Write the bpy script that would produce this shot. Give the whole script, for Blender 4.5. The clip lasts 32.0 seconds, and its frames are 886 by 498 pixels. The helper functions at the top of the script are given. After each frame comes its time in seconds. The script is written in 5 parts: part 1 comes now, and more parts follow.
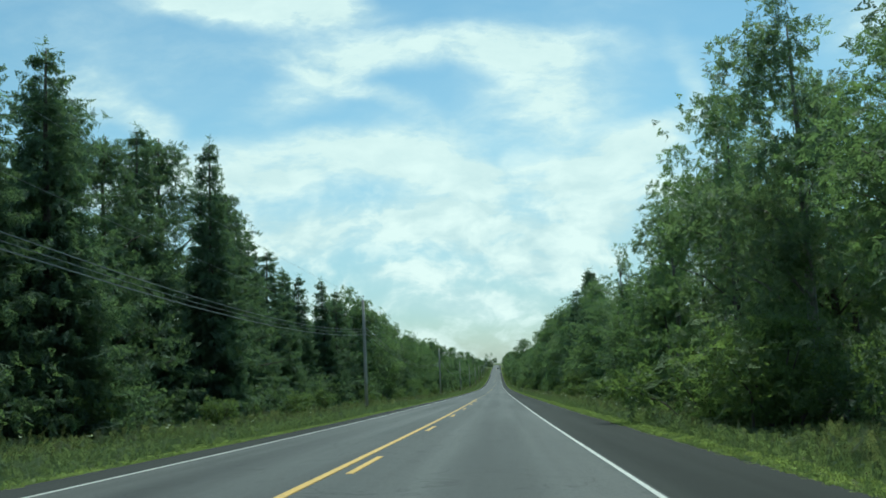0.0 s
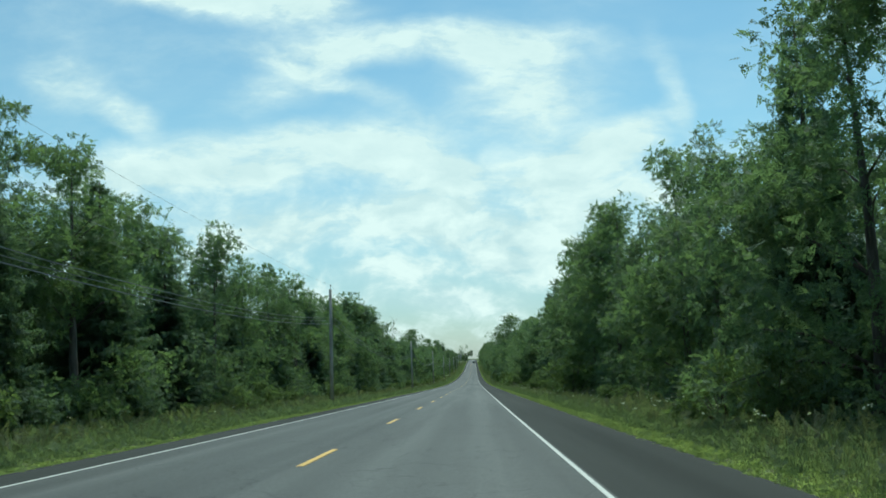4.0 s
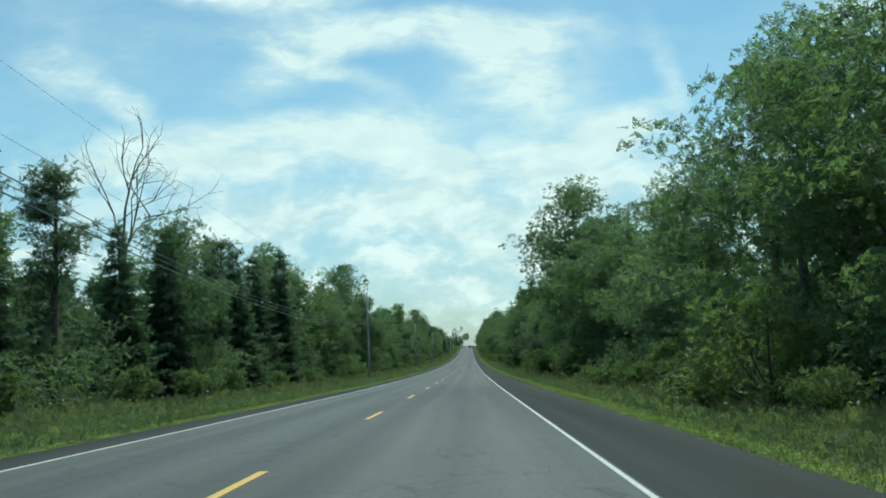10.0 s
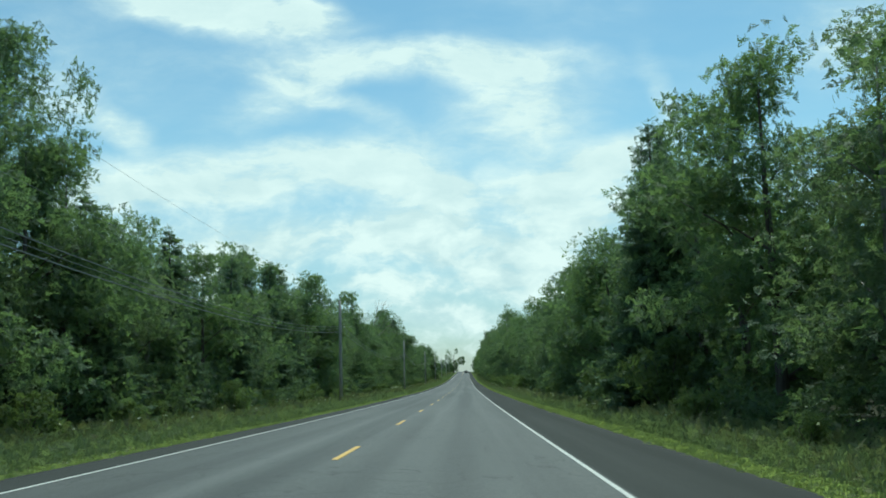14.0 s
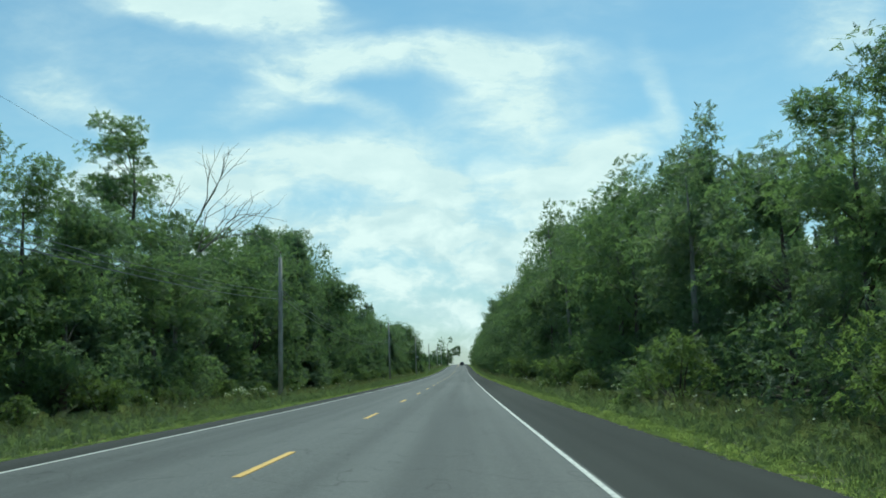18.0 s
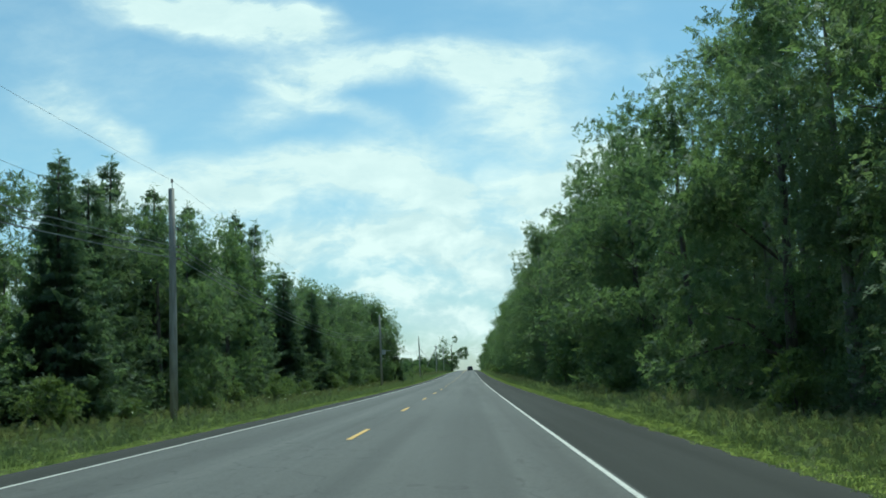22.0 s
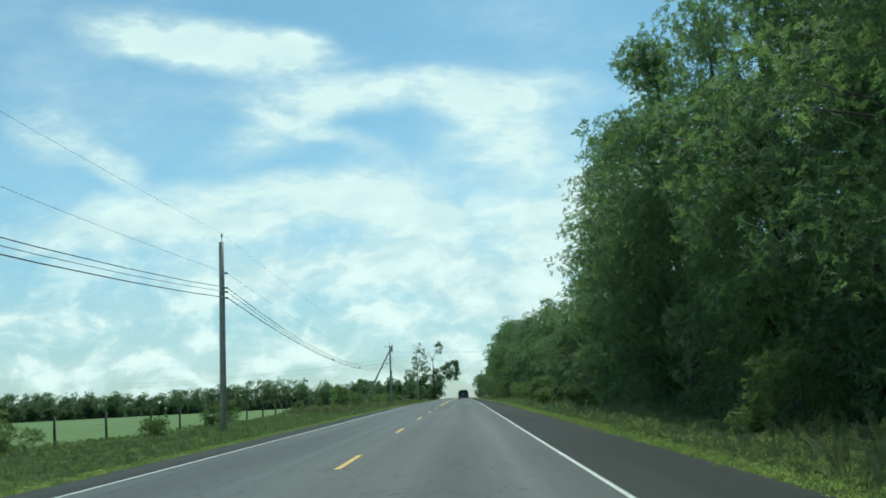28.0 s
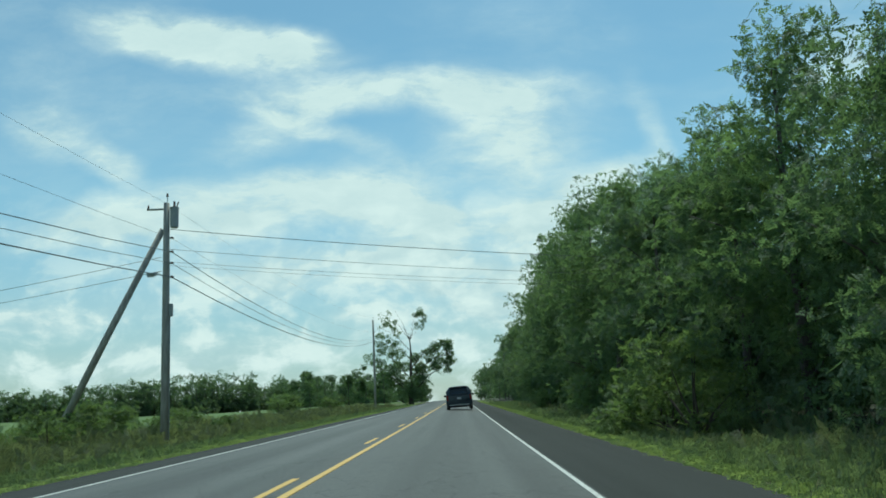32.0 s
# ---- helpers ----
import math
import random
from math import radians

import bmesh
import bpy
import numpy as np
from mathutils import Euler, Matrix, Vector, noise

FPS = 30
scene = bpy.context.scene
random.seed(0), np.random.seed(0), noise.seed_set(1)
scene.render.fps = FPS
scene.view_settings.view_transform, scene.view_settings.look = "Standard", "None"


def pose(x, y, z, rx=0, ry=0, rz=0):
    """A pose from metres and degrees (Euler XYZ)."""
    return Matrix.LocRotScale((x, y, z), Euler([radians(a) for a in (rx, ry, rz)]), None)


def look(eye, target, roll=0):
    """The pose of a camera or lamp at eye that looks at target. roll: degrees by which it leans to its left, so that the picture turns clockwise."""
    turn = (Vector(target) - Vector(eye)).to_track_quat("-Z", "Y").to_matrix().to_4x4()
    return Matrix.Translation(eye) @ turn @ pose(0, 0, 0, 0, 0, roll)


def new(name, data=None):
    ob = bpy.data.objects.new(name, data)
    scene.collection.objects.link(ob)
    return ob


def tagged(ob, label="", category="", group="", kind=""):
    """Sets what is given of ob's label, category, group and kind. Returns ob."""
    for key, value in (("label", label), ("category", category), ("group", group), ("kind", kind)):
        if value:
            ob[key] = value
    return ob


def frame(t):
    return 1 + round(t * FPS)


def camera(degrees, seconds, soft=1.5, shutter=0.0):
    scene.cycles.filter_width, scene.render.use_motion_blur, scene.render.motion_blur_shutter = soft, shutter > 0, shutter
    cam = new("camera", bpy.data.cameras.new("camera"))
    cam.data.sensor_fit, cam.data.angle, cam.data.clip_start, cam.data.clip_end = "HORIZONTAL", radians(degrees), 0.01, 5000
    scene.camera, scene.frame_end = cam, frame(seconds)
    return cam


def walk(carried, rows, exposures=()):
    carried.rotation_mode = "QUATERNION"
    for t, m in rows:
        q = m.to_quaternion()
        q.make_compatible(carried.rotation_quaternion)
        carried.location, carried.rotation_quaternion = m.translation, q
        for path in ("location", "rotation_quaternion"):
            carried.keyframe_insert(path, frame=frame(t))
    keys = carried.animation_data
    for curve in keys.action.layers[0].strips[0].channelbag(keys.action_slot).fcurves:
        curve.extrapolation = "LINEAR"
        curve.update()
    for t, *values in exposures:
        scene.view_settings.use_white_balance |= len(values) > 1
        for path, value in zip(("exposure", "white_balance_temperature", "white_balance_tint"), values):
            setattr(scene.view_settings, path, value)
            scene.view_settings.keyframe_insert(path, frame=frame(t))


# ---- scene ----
cam = camera(49.6, 32.0, soft=1.7)

# seconds, x, y, z, pitch, roll, yaw
PATH = [
    (0, 2.05, 7.97, -1.104, 6.86, 2.42, 3.24),
    (0.5, 2.11, 21.05, -1.494, 6.10, 2.24, 3.65),
    (1, 2.15, 34.10, -1.870, 5.97, 2.05, 4.08),
    (1.5, 2.17, 47.53, -2.235, 6.88, 1.95, 3.90),
    (2, 2.25, 61.37, -2.590, 7.24, 1.93, 3.66),
    (2.5, 2.32, 75.59, -2.941, 7.05, 1.84, 3.53),
    (3, 2.35, 89.76, -3.286, 6.96, 1.68, 3.36),
    (3.5, 2.34, 103.60, -3.621, 7.03, 1.78, 2.92),
    (4, 2.28, 117.13, -3.947, 6.55, 1.91, 1.83),
    (4.5, 2.25, 130.57, -4.270, 5.81, 1.75, 1.04),
    (6.5, 2.30, 184.83, -5.531, 6.21, 1.98, 1.46),
    (7, 2.28, 198.38, -5.837, 6.10, 2.24, 1.79),
    (7.5, 2.25, 212.17, -6.150, 6.02, 2.21, 1.93),
    (8, 2.21, 225.97, -6.465, 5.79, 2.07, 1.91),
    (8.5, 2.18, 239.76, -6.780, 5.66, 2.05, 1.90),
    (9, 2.13, 253.45, -7.093, 5.72, 1.97, 1.85),
    (9.5, 2.09, 267.34, -7.406, 5.81, 2.07, 1.82),
    (10, 2.09, 281.39, -7.712, 5.88, 1.90, 1.60),
    (10.5, 2.08, 295.62, -8.005, 6.26, 1.86, 1.47),
    (11, 2.06, 309.98, -8.289, 6.71, 1.76, 1.50),
    (11.5, 2.02, 324.32, -8.563, 7.09, 1.91, 1.56),
    (12, 2.00, 338.48, -8.818, 7.08, 1.94, 1.55),
    (12.5, 2.01, 352.65, -9.053, 7.01, 1.85, 1.51),
    (13, 2.00, 367.00, -9.271, 7.19, 1.37, 1.43),
    (13.5, 1.98, 381.50, -9.475, 7.36, 1.62, 1.40),
    (14, 1.95, 395.97, -9.662, 7.54, 1.64, 1.36),
    (14.5, 1.95, 410.22, -9.833, 7.65, 1.65, 1.44),
    (16.5, 2.13, 467.41, -10.350, 7.12, 1.90, 1.29),
    (17, 2.20, 481.56, -10.451, 6.91, 1.82, 1.13),
    (17.5, 2.27, 495.81, -10.551, 6.97, 1.74, 0.89),
    (18, 2.28, 509.96, -10.638, 7.23, 1.93, 1.17),
    (18.5, 2.27, 524.31, -10.698, 7.61, 1.86, 1.24),
    (19, 2.26, 538.74, -10.735, 7.48, 1.97, 1.23),
    (19.5, 2.25, 553.23, -10.752, 7.09, 1.89, 1.23),
    (20, 2.25, 567.78, -10.756, 7.14, 1.97, 1.36),
    (20.5, 2.23, 582.15, -10.752, 7.40, 2.28, 1.39),
    (21, 2.19, 596.44, -10.743, 7.70, 2.49, 1.59),
    (21.5, 2.14, 610.89, -10.736, 7.77, 2.68, 1.69),
    (22, 2.12, 625.37, -10.725, 7.68, 2.69, 1.64),
    (22.5, 2.10, 639.80, -10.704, 7.77, 2.68, 1.65),
    (23, 2.07, 654.23, -10.669, 8.11, 2.64, 1.73),
    (23.5, 2.01, 668.35, -10.622, 8.20, 2.72, 1.67),
    (24, 1.96, 682.72, -10.562, 8.08, 2.64, 1.50),
    (24.5, 1.88, 697.21, -10.491, 7.78, 2.59, 1.37),
    (25, 1.82, 711.84, -10.402, 7.79, 2.63, 1.09),
    (25.5, 1.81, 726.39, -10.296, 8.24, 2.64, 0.94),
    (27.5, 1.88, 783.87, -9.756, 9.15, 2.73, 1.13),
    (28, 1.88, 798.25, -9.582, 9.29, 2.91, 1.18),
    (28.5, 1.92, 812.63, -9.396, 9.28, 2.85, 1.25),
    (29, 1.95, 826.92, -9.206, 9.09, 2.71, 1.40),
    (29.5, 1.98, 841.17, -9.018, 8.53, 2.43, 1.47),
    (30, 1.99, 855.33, -8.835, 8.25, 2.90, 1.30),
    (30.5, 2.01, 869.57, -8.644, 8.61, 2.76, 0.98),
    (31, 2.05, 883.76, -8.456, 8.94, 2.54, 0.86),
    (31.5, 2.08, 898.00, -8.287, 9.30, 2.33, 0.93),
    (32, 2.10, 912.11, -8.148, 9.28, 2.49, 1.00),
]
EXPOSURES = [(0.0, 0.2, 5950, -13.0), (19.0, 0.2, 5950, -13.0), (22.0, 0.24, 5950, -13.0), (28.0, 0.2, 5950, -13.0),
             (30.0, 0.02, 5950, -13.0), (32.0, 0.02, 5950, -13.0)]
walk(cam, [(t, pose(x, y, z, 90 + p, r, w)) for t, x, y, z, p, r, w in PATH], EXPOSURES)

# ---------------------------------------------------------------- light
SUN_ELEV, SUN_AZ = 64.0, 14.0          # degrees; azimuth from +y towards +x
sun_way = Vector((math.sin(radians(SUN_AZ)) * math.cos(radians(SUN_ELEV)),
                  math.cos(radians(SUN_AZ)) * math.cos(radians(SUN_ELEV)),
                  math.sin(radians(SUN_ELEV))))
sun_data = bpy.data.lights.new("sun", "SUN")
sun_data.energy, sun_data.angle, sun_data.color = 3.2, radians(4.0), (1.0, 0.95, 0.86)
sun = new("sun", sun_data)
sun.matrix_world = look((0, 0, 60), Vector((0, 0, 60)) - sun_way)

world = bpy.data.worlds.new("sky")
scene.world = world
world.use_nodes = True
wt = world.node_tree
wt.nodes.clear()


def add(tree, kind, **values):
    """A node with its inputs set by name or number."""
    node = tree.nodes.new(kind)
    for key, value in values.items():
        if key == "op":
            node.operation = value
        elif key == "mode":
            node.data_type = value
        else:
            slot = node.inputs[int(key[1:])] if key[0] == "i" and key[1:].isdigit() else node.inputs[key.replace("_", " ")]
            if isinstance(value, bpy.types.NodeSocket):
                tree.links.new(value, slot)
            else:
                slot.default_value = value
    return node


def calc(tree, op, a, b=0.0, c=0.0):
    node = add(tree, "ShaderNodeMath", op=op, i0=a, i1=b)
    if op in ("MULTIPLY_ADD", "SMOOTH_MAX", "SMOOTH_MIN"):
        slot = node.inputs[2]
        if isinstance(c, bpy.types.NodeSocket):
            tree.links.new(c, slot)
        else:
            slot.default_value = c
    return node.outputs[0]


def ramp(tree, fac, *stops):
    node = tree.nodes.new("ShaderNodeValToRGB")
    while len(node.color_ramp.elements) < len(stops):
        node.color_ramp.elements.new(0.5)
    for element, (place, colour) in zip(node.color_ramp.elements, stops):
        element.position, element.color = place, (*colour, 1)
    tree.links.new(fac, node.inputs[0])
    return node.outputs[0]


def blend(tree, fac, a, b, kind="MIX"):
    node = tree.nodes.new("ShaderNodeMix")
    node.data_type, node.blend_type = "RGBA", kind
    for slot, value in ((node.inputs[0], fac), (node.inputs[6], a), (node.inputs[7], b)):
        if isinstance(value, bpy.types.NodeSocket):
            tree.links.new(value, slot)
        else:
            slot.default_value = value if isinstance(value, float) else (*value, 1)
    return node.outputs[2]


# broken high cloud: soft streaks across the sky ahead, plain fibrous cloud elsewhere
# (across, up, half length, half height, tilt, density)
HIGH_CLOUDS = [(-0.234, 0.401, 0.1, 0.025, -12, 1.0), (-0.296, 0.422, 0.094, 0.024, -8, 0.9), (-0.154, 0.394, 0.029, 0.018, 2, 0.7),
               (-0.044, 0.337, 0.177, 0.02, -1, 0.85), (0.053, 0.302, 0.065, 0.044, -18, 0.8), (0.099, 0.263, 0.035, 0.065, -58, 0.35),
               (-0.179, 0.309, 0.071, 0.024, 22, 0.55), (-0.13, 0.298, 0.083, 0.009, -23, 0.4), (-0.356, 0.274, 0.035, 0.017, -28, 0.75),
               (-0.431, 0.317, 0.041, 0.024, -18, 0.6), (0.146, 0.219, 0.071, 0.02, 24, 0.95), (0.226, 0.272, 0.013, 0.065, 14, 0.3),
               (0.417, 0.347, 0.047, 0.041, 2, 0.5)]
LOW_CLOUDS = [(-0.209, 0.226, 0.195, 0.025, 5, 0.85), (-0.077, 0.213, 0.094, 0.024, -12, 0.85), (-0.011, 0.181, 0.035, 0.029, -48, 0.6),
              (-0.294, 0.195, 0.136, 0.018, 0, 0.7), (0.12, 0.171, 0.088, 0.053, 2, 0.75), (-0.06, 0.155, 0.053, 0.027, -8, 0.85),
              (0.023, 0.117, 0.071, 0.024, -6, 0.8), (-0.132, 0.142, 0.118, 0.024, 2, 0.6), (-0.222, 0.15, 0.13, 0.021, -2, 0.55),
              (-0.073, 0.092, 0.053, 0.012, -6, 0.85), (-0.02, 0.061, 0.065, 0.015, -8, 0.85), (0.064, 0.101, 0.071, 0.035, 2, 0.6),
              (-0.456, 0.114, 0.118, 0.015, 2, 0.5), (-0.311, 0.063, 0.177, 0.018, 2, 0.5)]

coord = add(wt, "ShaderNodeTexCoord")
split = add(wt, "ShaderNodeSeparateXYZ", i0=coord.outputs["Generated"])
depth = calc(wt, "MAXIMUM", calc(wt, "ABSOLUTE", split.outputs[1]), 0.3)
flat = add(wt, "ShaderNodeCombineXYZ", X=calc(wt, "DIVIDE", split.outputs[0], depth), Y=calc(wt, "DIVIDE", split.outputs[2], depth))
warp = add(wt, "ShaderNodeTexNoise", Vector=flat.outputs[0], Scale=7.0, Detail=5.0, Roughness=0.55)
shift = add(wt, "ShaderNodeVectorMath", op="MULTIPLY_ADD", i0=warp.outputs["Color"], i1=(0.075, 0.05, 0.0), i2=flat.outputs[0])
moved = add(wt, "ShaderNodeVectorMath", op="SUBTRACT", i0=shift.outputs[0], i1=(0.0375, 0.025, 0.0))
grain = add(wt, "ShaderNodeTexNoise", Vector=add(wt, "ShaderNodeMapping", Vector=moved.outputs[0], Scale=(9, 19, 1), Rotation=(0, 0, 0.25)).outputs[0],
            Scale=1.0, Detail=9.0, Roughness=0.62)
wide = add(wt, "ShaderNodeTexNoise", Vector=add(wt, "ShaderNodeMapping", Vector=moved.outputs[0], Scale=(3, 7, 1)).outputs[0], Scale=1.0, Detail=4.0)
wisp = add(wt, "ShaderNodeTexNoise", Vector=add(wt, "ShaderNodeMapping", Vector=moved.outputs[0], Scale=(26, 78, 1), Rotation=(0, 0, 0.42)).outputs[0],
           Scale=1.0, Detail=8.0, Roughness=0.66, Distortion=0.25)
cover = None
for across, up, length, height, tilt, density in HIGH_CLOUDS + LOW_CLOUDS:
    density = density if up > 0.17 else density * 0.7
    place = add(wt, "ShaderNodeVectorMath", op="SUBTRACT", i0=moved.outputs[0], i1=(across, up, 0))
    turned = add(wt, "ShaderNodeMapping", Vector=place.outputs[0], Rotation=(0, 0, radians(-tilt)), Scale=(1, 1, 1))
    sized = add(wt, "ShaderNodeVectorMath", op="MULTIPLY", i0=turned.outputs[0], i1=(1 / length, 1 / height, 0))
    far = add(wt, "ShaderNodeVectorMath", op="LENGTH", i0=sized.outputs[0])
    soft_edge = add(wt, "ShaderNodeMapRange", Value=far.outputs["Value"], From_Min=1.75, From_Max=0.15, To_Min=0.0, To_Max=density)
    soft_edge.interpolation_type = "SMOOTHSTEP"
    cover = soft_edge.outputs[0] if cover is None else calc(wt, "ADD", cover, soft_edge.outputs[0])
puff = add(wt, "ShaderNodeTexNoise", Vector=add(wt, "ShaderNodeMapping", Vector=moved.outputs[0], Scale=(16, 27, 1)).outputs[0],
           Scale=1.0, Detail=8.0, Roughness=0.56, Distortion=0.1)
puffs = add(wt, "ShaderNodeMapRange", Value=puff.outputs["Fac"], From_Min=0.44, From_Max=0.60, To_Min=0.0, To_Max=0.5)
puffs.interpolation_type = "SMOOTHSTEP"
near_horizon = add(wt, "ShaderNodeMapRange", Value=split.outputs[2], From_Min=0.24, From_Max=0.10, To_Min=0.0, To_Max=1.0).outputs[0]
fibre = calc(wt, "MULTIPLY", calc(wt, "MAXIMUM", calc(wt, "MULTIPLY_ADD", grain.outputs["Fac"], 2.4, -0.35), 0.0),
             calc(wt, "MULTIPLY_ADD", wisp.outputs["Fac"], 1.7, 0.2))
veil = add(wt, "ShaderNodeMapRange", Value=wide.outputs["Fac"], From_Min=0.42, From_Max=0.75, To_Min=0.0, To_Max=0.25).outputs[0]
low = add(wt, "ShaderNodeMapRange", Value=split.outputs[2], From_Min=0.34, From_Max=0.04, To_Min=0.05, To_Max=0.24).outputs[0]
thick = calc(wt, "MINIMUM", calc(wt, "ADD", calc(wt, "MULTIPLY", calc(wt, "ADD", cover, veil), fibre), calc(wt, "MULTIPLY_ADD", puffs.outputs[0], near_horizon, low)), 0.97)
heaven = wt.nodes.new("ShaderNodeTexSky")
heaven.sky_type, heaven.sun_disc = "NISHITA", False
heaven.sun_elevation, heaven.sun_rotation = radians(SUN_ELEV), radians(SUN_AZ)
heaven.air_density, heaven.dust_density, heaven.ozone_density = 1.0, 0.5, 0.5
SKY_STRENGTH, CLOUD_STRENGTH = 0.10, 0.92
air = blend(wt, add(wt, "ShaderNodeMapRange", Value=split.outputs[2], From_Min=0.22, From_Max=0.0, To_Min=0.0, To_Max=1.0).outputs[0], (0.82, 1.03, 1.03), (0.60, 0.68, 0.80))
tinted = add(wt, "ShaderNodeVectorMath", op="MULTIPLY", i0=heaven.outputs[0], i1=air)
clear = add(wt, "ShaderNodeVectorMath", op="SCALE", i0=tinted.outputs[0], Scale=SKY_STRENGTH)
billow = add(wt, "ShaderNodeMapRange", Value=puff.outputs["Fac"], From_Min=0.40, From_Max=0.60, To_Min=0.1, To_Max=1.0)
shade = add(wt, "ShaderNodeMix", i0=near_horizon, i2=grain.outputs["Fac"], i3=billow.outputs[0])
cloud_tone = blend(wt, shade.outputs[0], (0.56, 0.67, 0.725), blend(wt, near_horizon, (0.97, 0.99, 0.97), (0.86, 0.90, 0.90)))
# thin cloud round the sun, high out of view, brightened as added fill light
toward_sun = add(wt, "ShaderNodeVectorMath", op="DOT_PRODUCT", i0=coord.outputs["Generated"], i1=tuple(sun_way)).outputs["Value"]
fill_boost = add(wt, "ShaderNodeMapRange", Value=toward_sun, From_Min=0.72, From_Max=1.0, To_Min=1.0, To_Max=4.6)
fill_boost.interpolation_type = "SMOOTHSTEP"
cloud = add(wt, "ShaderNodeVectorMath", op="SCALE", i0=cloud_tone, Scale=calc(wt, "MULTIPLY", fill_boost.outputs[0], CLOUD_STRENGTH))
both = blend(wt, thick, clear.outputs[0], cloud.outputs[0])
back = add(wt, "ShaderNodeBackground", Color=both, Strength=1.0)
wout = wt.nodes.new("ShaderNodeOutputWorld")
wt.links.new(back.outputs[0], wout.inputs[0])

# ---------------------------------------------------------------- materials


def material(name, rough=0.8, metal=0.0):
    m = bpy.data.materials.new(name)
    m.use_nodes = True
    shader = m.node_tree.nodes["Principled BSDF"]
    shader.inputs["Roughness"].default_value = rough
    shader.inputs["Metallic"].default_value = metal
    return m, m.node_tree, shader


def noise_of(tree, scale, detail=4.0, stretch=(1, 1, 1), rough=0.55):
    where = add(tree, "ShaderNodeTexCoord")
    turned = add(tree, "ShaderNodeMapping", Vector=where.outputs["Object"], Scale=stretch)
    return add(tree, "ShaderNodeTexNoise", Vector=turned.outputs[0], Scale=scale, Detail=detail, Roughness=rough).outputs["Fac"]


def bump(tree, shader, height, strength=0.3, distance=0.02):
    node = add(tree, "ShaderNodeBump", Height=height, Strength=strength, Distance=distance)
    tree.links.new(node.outputs[0], shader.inputs["Normal"])


def leafy(name, dark, light, glow=0.52, rough=0.62, leaves=0.0, full=0.56, stretch=(1, 1, 1)):
    """Foliage: varies leaf by leaf and tree by tree, and lets light through; a spray is cut into single leaves."""
    m, tree, shader = material(name, rough)
    shader.inputs["Specular IOR Level"].default_value = 0.22
    island = add(tree, "ShaderNodeNewGeometry").outputs["Random Per Island"]
    thing = add(tree, "ShaderNodeObjectInfo").outputs["Random"]
    tone = calc(tree, "MULTIPLY_ADD", island, 0.45, calc(tree, "MULTIPLY_ADD", thing, 0.4, 0.08))
    if leaves:
        cell = add(tree, "ShaderNodeTexVoronoi", Vector=add(tree, "ShaderNodeMapping", Vector=add(tree, "ShaderNodeTexCoord").outputs["Object"], Scale=stretch).outputs[0], Scale=leaves)
        own = add(tree, "ShaderNodeSeparateXYZ", i0=cell.outputs["Color"])
        lean = add(tree, "ShaderNodeVectorMath", op="MULTIPLY_ADD", i0=cell.outputs["Color"], i1=(1.5, 1.5, 1.5), i2=add(tree, "ShaderNodeNewGeometry").outputs["Normal"])
        level = add(tree, "ShaderNodeVectorMath", op="SUBTRACT", i0=lean.outputs[0], i1=(0.75, 0.75, 0.55))
        facing = add(tree, "ShaderNodeVectorMath", op="NORMALIZE", i0=level.outputs[0]).outputs[0]
        tree.links.new(facing, shader.inputs["Normal"])
        tone = calc(tree, "MULTIPLY_ADD", own.outputs[0], 0.3, calc(tree, "MULTIPLY_ADD", island, 0.2, calc(tree, "MULTIPLY_ADD", thing, 0.4, 0.05)))
    colour = ramp(tree, tone, (0.0, dark), (0.7, light), (1.0, tuple(min(1, c * 1.35) for c in light)))
    tree.links.new(colour, shader.inputs["Base Color"])
    through_leaf = add(tree, "ShaderNodeBsdfTranslucent", Color=blend(tree, 0.75, colour, (light[0] * 1.6, light[1] * 1.7, light[2] * 0.8)))
    if leaves:
        tree.links.new(facing, through_leaf.inputs["Normal"])
    mix = add(tree, "ShaderNodeMixShader", i0=glow, i1=shader.outputs[0], i2=through_leaf.outputs[0])
    if leaves:
        gap = calc(tree, "GREATER_THAN", cell.outputs["Distance"], full)
        mix = add(tree, "ShaderNodeMixShader", i0=gap, i1=mix.outputs[0], i2=add(tree, "ShaderNodeBsdfTransparent").outputs[0])
    tree.links.new(mix.outputs[0], tree.nodes["Material Output"].inputs[0])
    return m


LEAF_MAPLE = leafy("leaf_maple", (0.0693, 0.108, 0.073), (0.137, 0.196, 0.117), leaves=22.0)
LEAF_ASPEN = leafy("leaf_aspen", (0.084, 0.127, 0.0855), (0.168, 0.223, 0.148), 0.52, 0.5, 24.0)
LEAF_ASH = leafy("leaf_ash", (0.0777, 0.122, 0.073), (0.153, 0.217, 0.117), leaves=23.0)
NEEDLE_SPRUCE = leafy("needle_spruce", (0.068, 0.102, 0.078), (0.132, 0.188, 0.134), 0.46, 0.7, 26.0, 0.54)
NEEDLE_PINE = leafy("needle_pine", (0.06, 0.094, 0.07), (0.115, 0.168, 0.11), 0.44, 0.65, 24.0, 0.54)
LEAF_SHRUB = leafy("leaf_shrub", (0.0756, 0.117, 0.0547), (0.147, 0.201, 0.0912), 0.48, leaves=32.0)
LEAF_WOODS = leafy("leaf_woods", (0.063, 0.0975, 0.0684), (0.124, 0.178, 0.107), 0.5, leaves=23.0, full=0.62)
BLADES = (1, 1, 0.07)
GRASS_TALL = leafy("grass_tall", (0.107, 0.143, 0.08), (0.173, 0.216, 0.128), 0.48, 0.7, 110.0, 0.52, BLADES)
